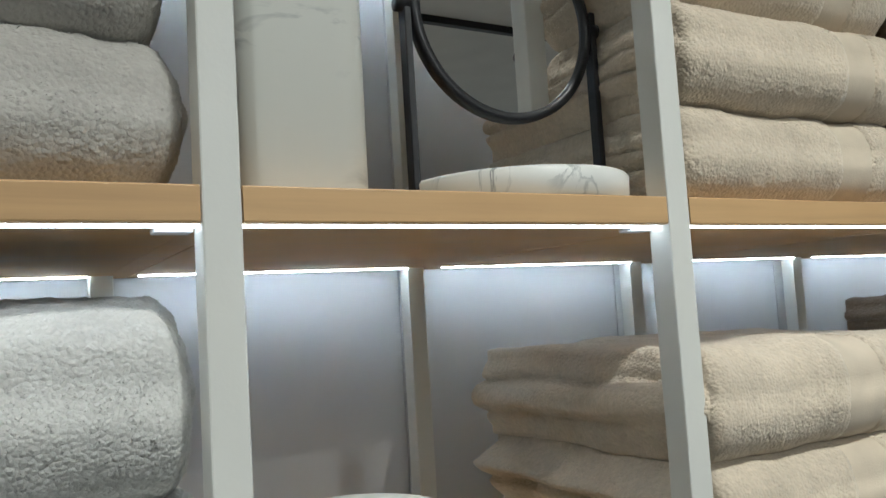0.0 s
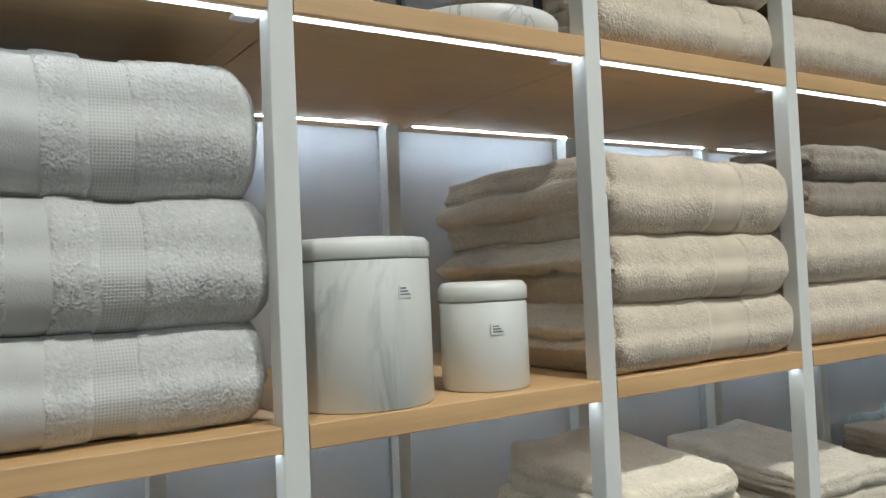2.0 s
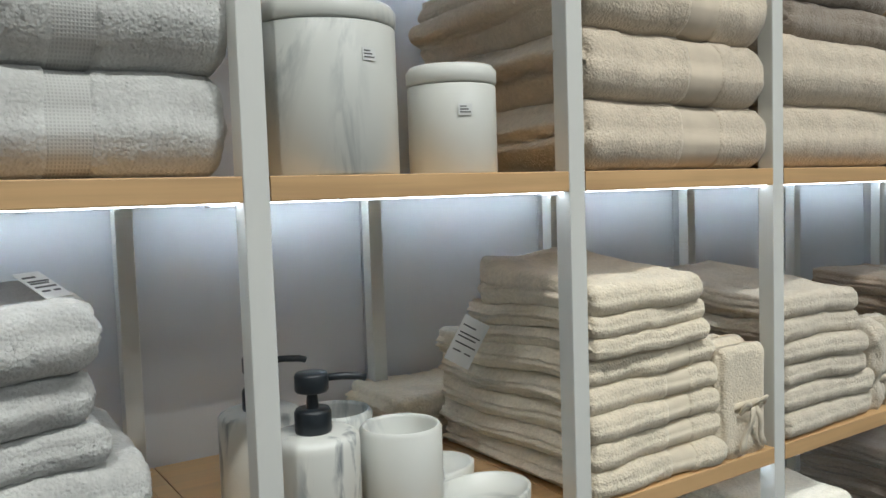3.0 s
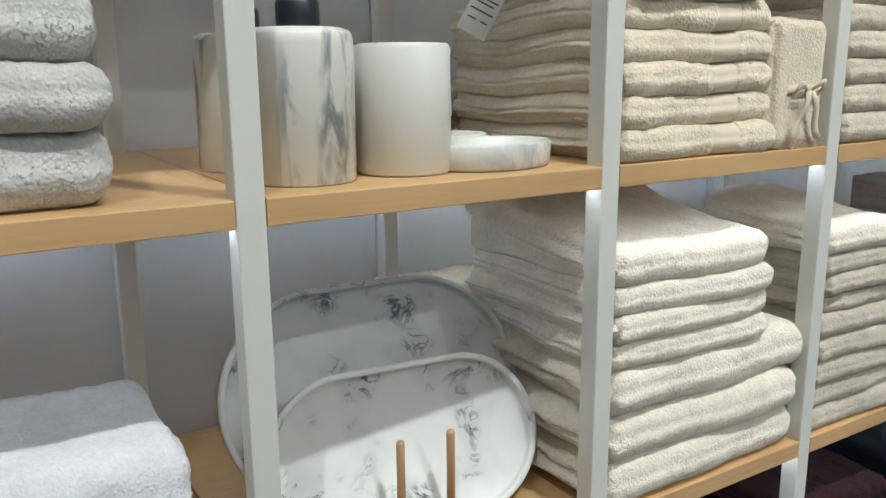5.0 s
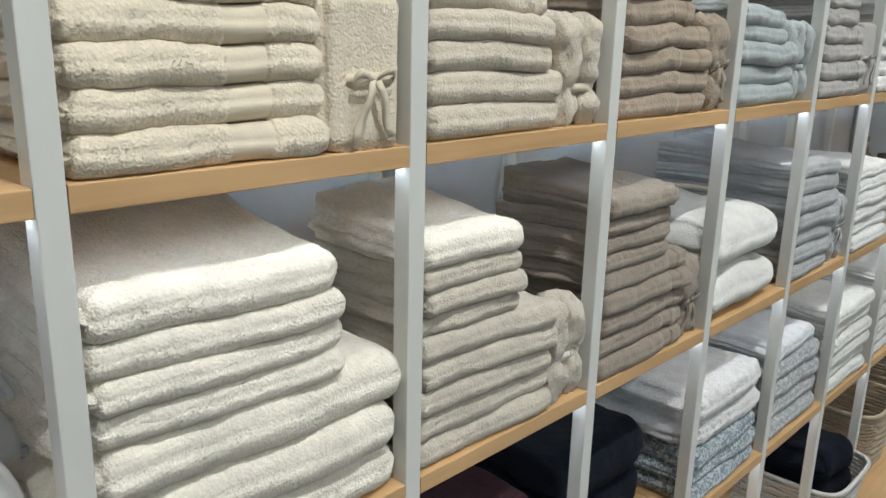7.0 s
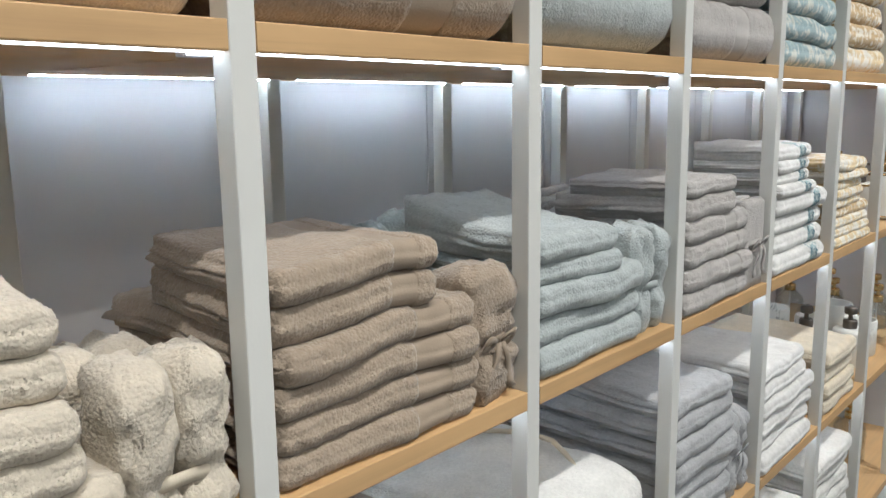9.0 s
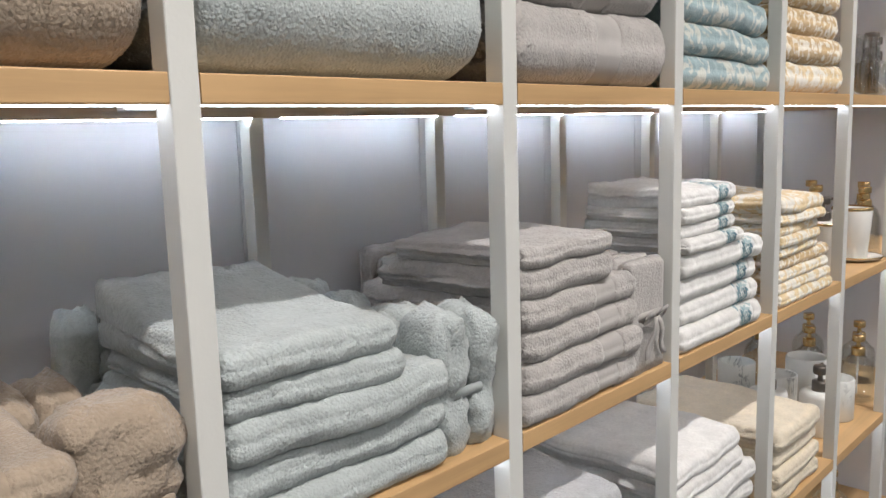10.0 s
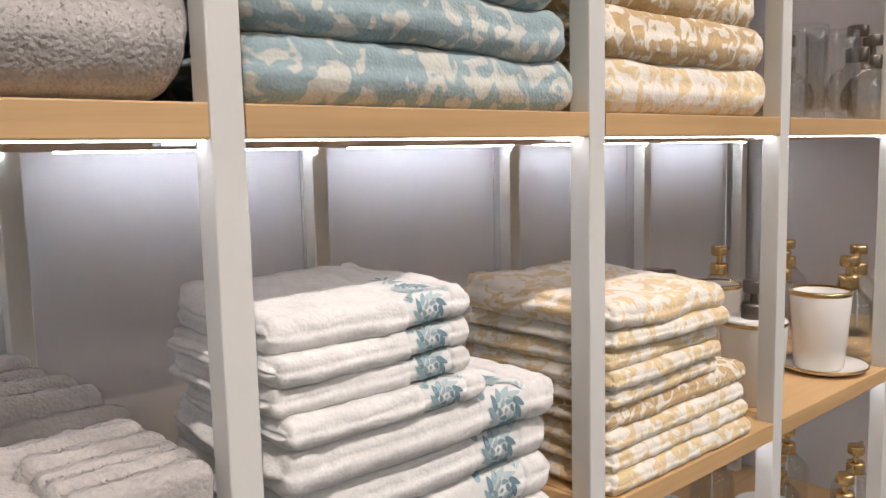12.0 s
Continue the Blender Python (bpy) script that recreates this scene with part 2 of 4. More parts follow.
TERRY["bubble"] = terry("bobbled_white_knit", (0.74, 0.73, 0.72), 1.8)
WEAVE["leaf"] = woven("white_embroidery_ground", (0.68, 0.68, 0.66))
M_THREAD, thread_nt, thread_b = mat_new("blue_embroidery_thread", (0.27, 0.40, 0.44), 0.7)
thread_nt.links.new(ramp(thread_nt, thread_nt.nodes.new("ShaderNodeNewGeometry").outputs["Random Per Island"], [(0.0, (0.14, 0.25, 0.30)), (0.5, (0.24, 0.37, 0.41)), (1.0, (0.42, 0.52, 0.53))]), thread_b.inputs["Base Color"])
for k, base in (("teal", "ash"), ("ochre", "tan"), ("lemon", "tan"), ("bubble", "white")):
    WEAVE[k] = WEAVE[base]

# ---- mesh helpers ----


def mesh_ob(name, me, material, parent=None, label="", smooth=True):
    if smooth:
        me.polygons.foreach_set("use_smooth", [True] * len(me.polygons))
    me.materials.append(material)
    ob = new(name, me)
    if parent:
        ob.parent = parent
    if label:
        tagged(ob, label)
    return ob


def part(name, bm, material, parent=None, label="", smooth=False):
    me = bpy.data.meshes.new(name)
    bm.to_mesh(me)
    bm.free()
    return mesh_ob(name, me, material, parent, label, smooth)


def thing(name, loc, label, category, group="", kind="", turn=0):
    ob = new(name)
    ob.matrix_world = pose(*loc, 0, 0, turn)
    ob.empty_display_size = 0.05
    return tagged(ob, label, category, group, kind)


def box_bm(x0, x1, y0, y1, z0, z1, bevel=0.0, seg=2):
    bm = bmesh.new()
    bmesh.ops.create_cube(bm, size=1)
    for v in bm.verts:
        v.co = (x0 + (v.co.x + 0.5) * (x1 - x0), y0 + (v.co.y + 0.5) * (y1 - y0), z0 + (v.co.z + 0.5) * (z1 - z0))
    if bevel:
        bmesh.ops.bevel(bm, geom=bm.edges[:], offset=bevel, segments=seg, profile=0.5, affect="EDGES")
    return bm


def lathe_bm(profile, seg=40, sx=1.0, sy=1.0, flute=0.0, flutes=0):
    """A turned body from (radius, height) pairs; ends at radius 0 close it."""
    bm = bmesh.new()
    rings = []
    for r, z in profile:
        if r < 1e-6:
            rings.append([bm.verts.new((0, 0, z))])
        else:
            ring = []
            for k in range(seg):
                a = 2 * math.pi * k / seg
                rr = r + (flute * math.cos(flutes * a) if flutes else 0)
                ring.append(bm.verts.new((rr * math.cos(a) * sx, rr * math.sin(a) * sy, z)))
            rings.append(ring)
    for a, b in zip(rings, rings[1:]):
        for k in range(seg):
            j = (k + 1) % seg
            if len(a) == 1 and len(b) > 1:
                bm.faces.new((a[0], b[j], b[k]))
            elif len(b) == 1 and len(a) > 1:
                bm.faces.new((a[k], a[j], b[0]))
            elif len(a) > 1:
                bm.faces.new((a[k], a[j], b[j], b[k]))
    bmesh.ops.recalc_face_normals(bm, faces=bm.faces[:])
    return bm


def tube_bm(points, r, seg=8):
    """A round bar along a path of points."""
    bm = bmesh.new()
    rings = []
    pts = [Vector(p) for p in points]
    for i, p in enumerate(pts):
        d = (pts[min(i + 1, len(pts) - 1)] - pts[max(i - 1, 0)]).normalized()
        q = d.to_track_quat("Z", "Y")
        rings.append([bm.verts.new(p + q @ Vector((r * math.cos(2 * math.pi * k / seg), r * math.sin(2 * math.pi * k / seg), 0))) for k in range(seg)])
    for a, b in zip(rings, rings[1:]):
        for k in range(seg):
            bm.faces.new((a[k], a[(k + 1) % seg], b[(k + 1) % seg], b[k]))
    bm.faces.new(rings[0][::-1])
    bm.faces.new(rings[-1])
    return bm


def strip_bm(points, widths, side, thick=0.0008):
    """A ribbon along a path: width vector side scaled by widths, with a little thickness."""
    bm = bmesh.new()
    rows = []
    pts = [Vector(p) for p in points]
    sd = Vector(side)
    for i, p in enumerate(pts):
        d = (pts[min(i + 1, len(pts) - 1)] - pts[max(i - 1, 0)]).normalized()
        nrm = d.cross(sd).normalized() * thick
        w = sd * widths[i] / 2
        rows.append([bm.verts.new(c) for c in (p - w + nrm, p + w + nrm, p + w - nrm, p - w - nrm)])
    for a, b in zip(rows, rows[1:]):
        for k in range(4):
            j = (k + 1) % 4
            bm.faces.new((a[k], a[j], b[j], b[k]))
    bm.faces.new(rows[0][::-1])
    bm.faces.new(rows[-1])
    return bm


N = noise.noise


def wobble(p, seed, low, fine, T, lift, L, sag=None):
    """Cloth unevenness at a point of a folded towel: slow sag, and small lumps of the pile."""
    x, y, z = p
    k = min(1.0, max(0.0, z / T))
    o = seed * 3.71
    gs, lo, hi = sag or (seed, 0.0, 1.0)
    go = gs * 3.71
    s = low * (1.2 * N((x * 8 + go, y * 7, go)) + 0.5 * N((x * 19, y * 19 + go, go))) * (lo + (hi - lo) * k)
    s += 0.25 * low * N((x * 24 + o, y * 24, o)) * k * (1 - k) * 4
    s2 = low * N((x * 11 - o, y * 7 + o, 3.3))
    f = fine * N((x * 85 + o, y * 85, z * 85))
    g = fine * N((x * 85, y * 85 + o, z * 85 + 9.0))
    h = fine * N((x * 170 + o, y * 170, z * 170 + 4.0)) * 0.7
    up = lift * (max(0.0, y) / L) ** 2 * k
    return (x + 0.6 * low * N((y * 8, z * 20 + o, o)) + f, y + s2 * 0.9 + g + h * 0.6, z + s + up + (f + h) * (0.3 + 0.7 * k))


def pile_loops(verts, faces, W, L, T, seed, density, bands, core=None):
    """Adds the loose loops of the pile: small leaning tufts on the front, the ends and the front of the top."""
    rs = np.random.RandomState(seed)
    V = np.array(verts)
    Q = np.array([f for f in faces if len(f) == 4])
    P = V[Q]
    cen = P.mean(axis=1)
    ok = (cen[:, 1] < 0.17) & (cen[:, 2] > 0.12 * T)
    if core is not None:
        ok[:] = True
    for s, e in bands:
        ok &= ~((cen[:, 0] > s - 0.003) & (cen[:, 0] < e + 0.003))
    P = P[ok]
    nrm = np.cross(P[:, 2] - P[:, 0], P[:, 3] - P[:, 1])
    area = np.linalg.norm(nrm, axis=1) / 2
    n = int(area.sum() * density)
    pick = rs.choice(len(P), n, p=area / area.sum())
    P, nrm = P[pick], nrm[pick]
    nrm = nrm / (np.linalg.norm(nrm, axis=1)[:, None] + 1e-9)
    u, v = rs.rand(n, 1), rs.rand(n, 1)
    pt = (P[:, 0] * (1 - u) + P[:, 1] * u) * (1 - v) + (P[:, 3] * (1 - u) + P[:, 2] * u) * v
    ref = pt - np.stack([np.clip(pt[:, 0], 0.03, W - 0.03), np.clip(pt[:, 1], 0.03, L - 0.03), np.full(n, T / 2)], axis=1)
    if core is not None:
        ref = pt - np.stack([np.full(n, core), np.zeros(n), np.full(n, T / 2)], axis=1)
    nrm *= np.sign((nrm * ref).sum(axis=1))[:, None]
    # neighbouring loops lean the same way: a slow swirl plus scatter
    ang = 1.3 * np.sin(pt[:, 0] * 60 + seed) + 1.0 * np.sin(pt[:, 1] * 75 + pt[:, 2] * 90) + rs.normal(0, 0.9, n)
    t1 = np.cross(nrm, np.array([0.31, 0.17, 0.94]))
    t1 /= np.linalg.norm(t1, axis=1)[:, None] + 1e-9
    t2 = np.cross(nrm, t1)
    lean = t1 * np.cos(ang)[:, None] + t2 * np.sin(ang)[:, None]
    brush = np.array([0.1, 0.75, -0.6])
    lean += 1.6 * (brush - nrm * (nrm @ brush)[:, None])
    lean /= np.linalg.norm(lean, axis=1)[:, None] + 1e-9
    side = np.cross(nrm, lean)
    ln = rs.uniform(0.0012, 0.0027, (n, 1))
    wd = rs.uniform(0.0006, 0.0010, (n, 1))
    base = pt - nrm * 0.0006
    tip = pt + nrm * rs.uniform(0.0004, 0.0011, (n, 1)) + lean * ln
    soft = nrm + 0.15 * lean + rs.normal(0, 0.10, (n, 3))
    soft /= np.linalg.norm(soft, axis=1)[:, None]
    k = len(verts)
    tri = np.stack([base + side * wd, base - side * wd, tip], axis=1).reshape(-1, 3)
    verts.extend(map(tuple, tri.tolist()))
    faces.extend((k + 3 * i, k + 3 * i + 1, k + 3 * i + 2) for i in range(n))
    return np.concatenate([np.zeros((k, 3)), np.repeat(soft, 3, axis=0)])


def towel(W, L, T, key, seed, layers=4, bands=(), low=0.0072, fine=0.0019, lift=0.0, rend=None, name="towel", step=0.0055, nose=0.42, nap=165000, sag=None):
    """A folded towel lying flat, front fold towards -y, left end at x = 0: body with layered ends, and its woven borders as parts.
    bands: (start, end, style) along x."""
    rend = rend or min(0.45 * T, 0.026)
    rleft = min(0.28 * T, 0.012)
    M = 22
    prof = []
    na = 9
    for k in range(na):
        a = math.pi / 2 * k / (na - 1)
        prof.append(("n", a))
    for k in range(1, M - na + 1):
        q = k / (M - na)
        prof.append(("s", q ** 1.6))

    def section(e):
        tops, bots = [], []
        for kind_, v in prof:
            if kind_ == "n":
                y = e + (nose * T) * (1 - math.cos(v))
                h = (T / 2 - e) * math.sin(v) ** 0.75
            else:
                y = e + nose * T + v * (L - 2 * e - nose * T)
                h = T / 2 - e
            tops.append((y, T / 2 + h))
            bots.append((y, T / 2 - h))
        return tops, bots

    nr = 5

    def rounding(r):
        return [(r * (1 - math.cos(math.pi / 2 * k / nr)), r * 0.8 * (1 - math.sin(math.pi / 2 * k / nr))) for k in range(nr)]

    xs, xr = rounding(rleft), rounding(rend)
    cuts = sorted({rleft, W - rend} | {c for s, e_, _ in bands for c in (s, s + 0.0012, e_ - 0.0012, e_)})
    mid = []
    for a, b in zip(cuts, cuts[1:]):
        n = max(1, int(round((b - a) / step)))
        mid += [a + (b - a) * i / n for i in range(n)]
    mid.append(cuts[-1])

    def inset(x):
        for s, e_, _ in bands:
            if s + 0.001 < x < e_ - 0.001:
                return 0.0032
        return 0.0

    stations = xs + [(x, inset(x)) for x in mid] + [(W - x, e) for x, e in reversed(xr)]
    verts, faces = [], []
    R = 2 * M

    def put(p):
        verts.append(wobble(p, seed, low, fine, T, lift, L, sag))

    for x, e in stations:
        tops, bots = section(e)
        for y, z in reversed(tops):
            put((x, y, z))
        for y, z in bots:
            put((x, y, z))
    ns = len(stations)
    for i in range(ns - 1):
        for k in range(R):
            j = (k + 1) % R
            faces.append((i * R + k, i * R + j, (i + 1) * R + j, (i + 1) * R + k))
    # layered end caps
    K = max(6, layers * 6)
    ridges = (min(0.65 * T / layers, 0.024), min(0.3 * T / layers, 0.006))
    rnd = random.Random(seed * 17 + 5)
    for end, st in ((0, 0), (1, ns - 1)):
        x0, e = stations[st]
        ridge = ridges[end]
        tops, bots = section(e)
        poke = [rnd.uniform(-0.55, 0.6) * ridge for _ in range(layers + 1)]
        creep = [rnd.uniform(0.0, 6.0) for _ in range(layers + 1)]
        grid = []
        for m_ in range(M):
            (y, zt), (_, zb) = tops[m_], bots[m_]
            col = []
            for q in range(K + 1):
                if q == 0:
                    col.append(st * R + M + m_)
                elif q == K:
                    col.append(st * R + M - 1 - m_)
                else:
                    z = zb + (zt - zb) * q / K
                    u = (z / T) * layers + 0.3 * N((y * 9, seed * 1.3, end * 5.0))
                    fr = u - math.floor(u)
                    lay = int(min(layers, max(0, math.floor(u))))
                    edge = min(1.0, 3.0 * q / K, 3.0 * (K - q) / K)
                    bul = (ridge * max(0.0, 1 - (2 * fr - 1) ** 2) ** 0.36 + poke[lay] + 0.5 * ridge * N((y * 14, creep[lay], 1.7)) - 0.001) * edge * min(1.0, (zt - zb) / T * 1.5)
                    col.append(len(verts))
                    put((x0 + (bul if end else -bul), y, z))
            grid.append(col)
        for a, b in zip(grid, grid[1:]):
            for q in range(K):
                f = (a[q], a[q + 1], b[q + 1], b[q]) if not end else (a[q], b[q], b[q + 1], a[q + 1])
                if len(set(f)) >= 3:
                    faces.append(tuple(dict.fromkeys(f)))
    nbody = len(faces)
    if nap and key not in ("linen", "teal", "ochre", "lemon", "knit", "greyknit", "bubble"):
        shade = pile_loops(verts, faces, W, L, T, seed, nap, [(s, e_) for s, e_, _ in bands])
    me = bpy.data.meshes.new(name)
    me.from_pydata(verts, [], faces)
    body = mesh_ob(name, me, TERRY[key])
    if len(faces) > nbody:
        me.normals_split_custom_set_from_vertices(shade)
    for s, e_, style in bands:
        bv, bf = [], []
        nn = max(2, int((e_ - s) / step))
        for i in range(nn + 1):
            x = s + (e_ - s) * i / nn
            tops, bots = section(0.0014)
            for y, z in list(reversed(tops)) + bots:
                bv.append(wobble((x, y, z), seed, low, fine * 0.35, T, lift, L, sag))
        for i in range(nn):
            for k in range(R - 1):
                bf.append((i * R + k, i * R + k + 1, (i + 1) * R + k + 1, (i + 1) * R + k))
        bme = bpy.data.meshes.new("border")
        bme.from_pydata(bv, [], bf)
        mat = {"flat": WEAVE.get(key), "waffle": WAFFLE.get(key), "leaf": WEAVE["leaf"]}[style]
        bo = mesh_ob("border", bme, mat, body, {"flat": "smooth woven border", "waffle": "waffle-woven border", "leaf": "white border with blue leaf embroidery"}[style])
        if style == "leaf":
            tops, bots = section(0.0006)
            embroidery(list(reversed(tops)) + bots, M, s, e_, bo, lambda p: wobble(p, seed, low, fine * 0.35, T, lift, L, sag))
    return body


def embroidery(rim, mid, s, e_, parent, settle):
    """Raised stitched leaves in rosettes and sprays, laid round the front of a folded border. rim: the fold's section, (y, z) from the top's back to the bottom's back."""
    rim = np.array(rim)
    run = np.concatenate([[0.0], np.cumsum(np.hypot(*np.diff(rim, axis=0).T))])
    run -= (run[mid - 1] + run[mid]) / 2
    vs, fs = [], []
    wide = e_ - s

    def leaf(cx, cs, a, ln, wd):
        n = 10
        k0 = len(vs)
        for k in range(n):
            q = 2 * math.pi * k / n
            u, v = ln / 2 * math.cos(q), wd / 2 * math.sin(q) * (1 - 0.45 * math.cos(q))
            x, d = cx + u * math.cos(a) - v * math.sin(a), cs + u * math.sin(a) + v * math.cos(a)
            x = min(e_ - 0.0006, max(s + 0.0006, x))
            vs.append(settle((x, float(np.interp(d, run, rim[:, 0])), float(np.interp(d, run, rim[:, 1])))))
        fs.append(tuple(range(k0, k0 + n)))

    rosette = wide * 0.82
    row = -int(0.05 / rosette) * rosette
    while row < 0.05:
        if -0.062 < row:
            cx = (s + e_) / 2 + wide * 0.04 * math.sin(row * 300)
            for k in range(11):
                a = 2 * math.pi * k / 11 + 0.3
                leaf(cx + rosette * 0.34 * math.cos(a), row + rosette * 0.34 * math.sin(a), a + 0.85, rosette * 0.34, rosette * 0.12)
            for k in range(6):
                a = 2 * math.pi * k / 6
                leaf(cx + rosette * 0.16 * math.cos(a), row + rosette * 0.16 * math.sin(a), a + 1.1, rosette * 0.19, rosette * 0.09)
            leaf(cx, row, 0.5, rosette * 0.09, rosette * 0.08)
            for sgn in (-1, 1):
                for k in range(5):
                    leaf(cx + sgn * wide * (0.24 + 0.05 * k), row + rosette * (0.40 + 0.06 * k), sgn * (0.5 + 0.5 * k), rosette * 0.22, rosette * 0.07)
        row += rosette
    for k in range(7):
        a = -0.75 * math.pi + 0.25 * math.pi * k
        leaf((s + e_) / 2 + wide * 0.20 * math.cos(a), -0.066 + 0.010 * math.sin(a), a, wide * 0.26, wide * 0.06)
    me = bpy.data.meshes.new("embroidery")
    me.from_pydata(vs, [], fs)
    mesh_ob("embroidery", me, M_THREAD, parent, "raised blue stitched leaves", False)


SEED = [10]


def stack(spec, x0, z, label, group, y0=0.0, L=0.33, cat="towel", name="towel"):
    """Towels lying on one another. spec, from below: dicts with T (thickness), w (width), key, and what towel() takes."""
    gs = SEED[0]
    grow = (0.0, 0.55, 0.85)
    for j, s in enumerate(spec):
        s = dict(s)
        s["sag"] = (gs, grow[min(j, 2)], (*grow[1:], 1.0)[min(j, 2)] if j < 3 else 1.0)
        if j >= 3:
            s["sag"] = (gs, 1.0, 1.0)
        SEED[0] += 1
        rnd = random.Random(SEED[0])
        T, w, key = s.pop("T"), s.pop("w"), s.pop("key")
        dx, dy, lab = s.pop("dx", 0.0), s.pop("dy", 0.0), s.pop("label", label)
        LL = s.pop("L", L)
        ob = towel(w, LL, T * 1.06, key, SEED[0], name=name, **s)
        ob.matrix_world = pose(x0 + dx + rnd.uniform(-0.002, 0.004), y0 + dy + rnd.uniform(-0.004, 0.008), z - 0.0005, 0, 0, rnd.uniform(-1.6, 1.6) if w < 0.26 else rnd.uniform(-0.5, 0.5))
        tagged(ob, lab, cat, group)
        z += T
    return z


def bundle(w, d, h, key, x, y, z, label, group, ribbon="ivory", waist=0.45, rolls=2, turn=0, bow=True, sheets=0):
    """Small cloths folded upright and tied round the middle with a ribbon and bow."""
    root = thing("towel_bundle", (x, y, z), label, "towel bundle", group, "", turn)
    SEED[0] += 1
    sd = SEED[0]
    each = w / rolls
    for i in range(sheets):
        SEED[0] += 1
        fc = towel(w * 1.02, h, d / sheets * 1.1, key, SEED[0], 2, (), 0.004, 0.0015, 0.0, None, "folded_cloth")
        fc.parent = root
        fc.matrix_basis = pose(-w * 0.51, -d / 2 + i * d / sheets, h + 0.003 * (i % 2), -90, 0, 0)
    for i in range(rolls if not sheets else 0):
        vs, fs = [], []
        nz, na = 22, 26
        for k in range(nz + 1):
            q = k / nz
            zz = h * q
            taper = min(1.0, 0.80 + 1.4 * q) if q < 0.14 else 1.0
            crown = math.sqrt(max(0.0, 1 - max(0.0, (q - 0.82) / 0.18) ** 2)) if q > 0.82 else 1.0
            pinch = 1 - 0.20 * math.exp(-((q - waist) / 0.07) ** 2)
            for a_ in range(na):
                a = 2 * math.pi * a_ / na
                ca, sa = math.cos(a), math.sin(a)
                ex = 0.62
                px = each * 0.53 * math.copysign(abs(ca) ** ex, ca) * taper * pinch * (0.5 + 0.5 * crown)
                py = d / 2 * math.copysign(abs(sa) ** ex, sa) * taper * pinch * (0.5 + 0.5 * crown)
                o = sd * 2.3 + i * 7
                r = 1 + 0.20 * N((ca * 1.7 + o, sa * 1.7, zz * 24)) + 0.22 * N((ca * 3.5 + o, sa * 3.5, zz * 52))
                f = 0.0016 * N((px * 90 + o, py * 90, zz * 90))
                vs.append((each * (i - (rolls - 1) / 2) + px * r + f, py * r + f, zz * (1 + 0.07 * N((ca * 1.6 + o, sa * 1.6, 2.0)) * q * q) + 2 * f * q))
        for k in range(nz):
            for a_ in range(na):
                b_ = (a_ + 1) % na
                fs.append((k * na + a_, k * na + b_, (k + 1) * na + b_, (k + 1) * na + a_))
        for base, rev in ((0, True), (nz * na, False)):
            c = [base + a_ for a_ in range(na)]
            fs.append(tuple(c[::-1] if rev else c))
        shade = pile_loops(vs, fs, w, d, h, sd + i, 165000, (), each * (i - (rolls - 1) / 2))
        me = bpy.data.meshes.new("folded_cloth")
        me.from_pydata(vs, [], fs)
        mesh_ob("folded_cloth", me, TERRY[key], root)
        me.normals_split_custom_set_from_vertices(shade)
    zr = h * waist
    ring, seg = [], 36
    for a_ in range(seg + 1):
        a = 2 * math.pi * a_ / seg
        ca, sa = math.cos(a), math.sin(a)
        ring.append((w / 2 * (1.05 if sheets else 0.87) * math.copysign(abs(ca) ** 0.7, ca), d / 2 * (1.06 if sheets else 0.80) * math.copysign(abs(sa) ** 0.6, sa), zr + 0.002 * math.sin(3 * a)))
    part("ribbon", strip_bm(ring, [0.010] * len(ring), (0, 0, 1)), WEAVE[ribbon], root, "fabric ribbon", True)
    if bow:
        fy = -d / 2 * (1.08 if sheets else 0.84)
        for sgn in (-1, 1):
            loop = [(sgn * 0.020 * math.sin(math.pi * t / 8) + sgn * 0.004, fy - 0.006 - 0.004 * math.sin(math.pi * t / 4), zr + 0.002 + sgn * 0.001 + 0.006 * math.sin(2 * math.pi * t / 8)) for t in range(9)]
            part("bow_loop", strip_bm(loop, [0.004 + 0.006 * math.sin(math.pi * t / 8) for t in range(9)], (0.1, -0.3, 0.95)), WEAVE[ribbon], root, "", True)
            tail = [(sgn * (0.003 + 0.018 * t / 6), fy - 0.007 - 0.003 * math.sin(t), zr - 0.052 * t / 6) for t in range(7)]
            part("bow_tail", strip_bm(tail, [0.006 + 0.003 * t / 6 for t in range(7)], (1, -0.2, 0.2)), WEAVE[ribbon], root, "", True)
    return root

# ---- the room ----
UP = 0.22
BAY, W0, TH = 0.345, 0.022, 0.021
LEV = {"top": 2.026, "A": 1.667, "B": 1.308, "C": 0.949, "D": 0.583, "E": 0.220}
LEV = {k: v + UP for k, v in LEV.items()}
TOP = {k: v + TH for k, v in LEV.items()}
FIRST, LAST = -2, 10
BACK = 0.446


def structure(name, bm, mat, label, cat):
    return tagged(part(name, bm, mat), label, cat, "", "structure")


structure("floor", box_bm(-4.0, 8.0, -5.0, 1.0, -0.1, 0.0), M_FLOOR, "grey polished shop floor", "floor")
structure("ceiling", box_bm(-4.0, 8.0, -5.0, 1.0, CEIL, CEIL + 0.1), M_CEIL, "pale grey painted shop ceiling", "ceiling")
structure("wall_north", box_bm(-4.0, 8.0, BACK + 0.03, 1.0, 0.0, CEIL), M_WALL, "painted wall behind the shelving", "wall")
# three unseen walls, added to close the room so that light bounces back
structure("wall_south", box_bm(-4.0, 8.0, -5.1, -5.0, 0.0, CEIL), M_WALL, "unseen off-white wall added to bounce light", "wall")
structure("wall_west", box_bm(-4.1, -4.0, -5.0, BACK + 0.03, 0.0, CEIL), M_WALL, "unseen off-white wall added to bounce light", "wall")
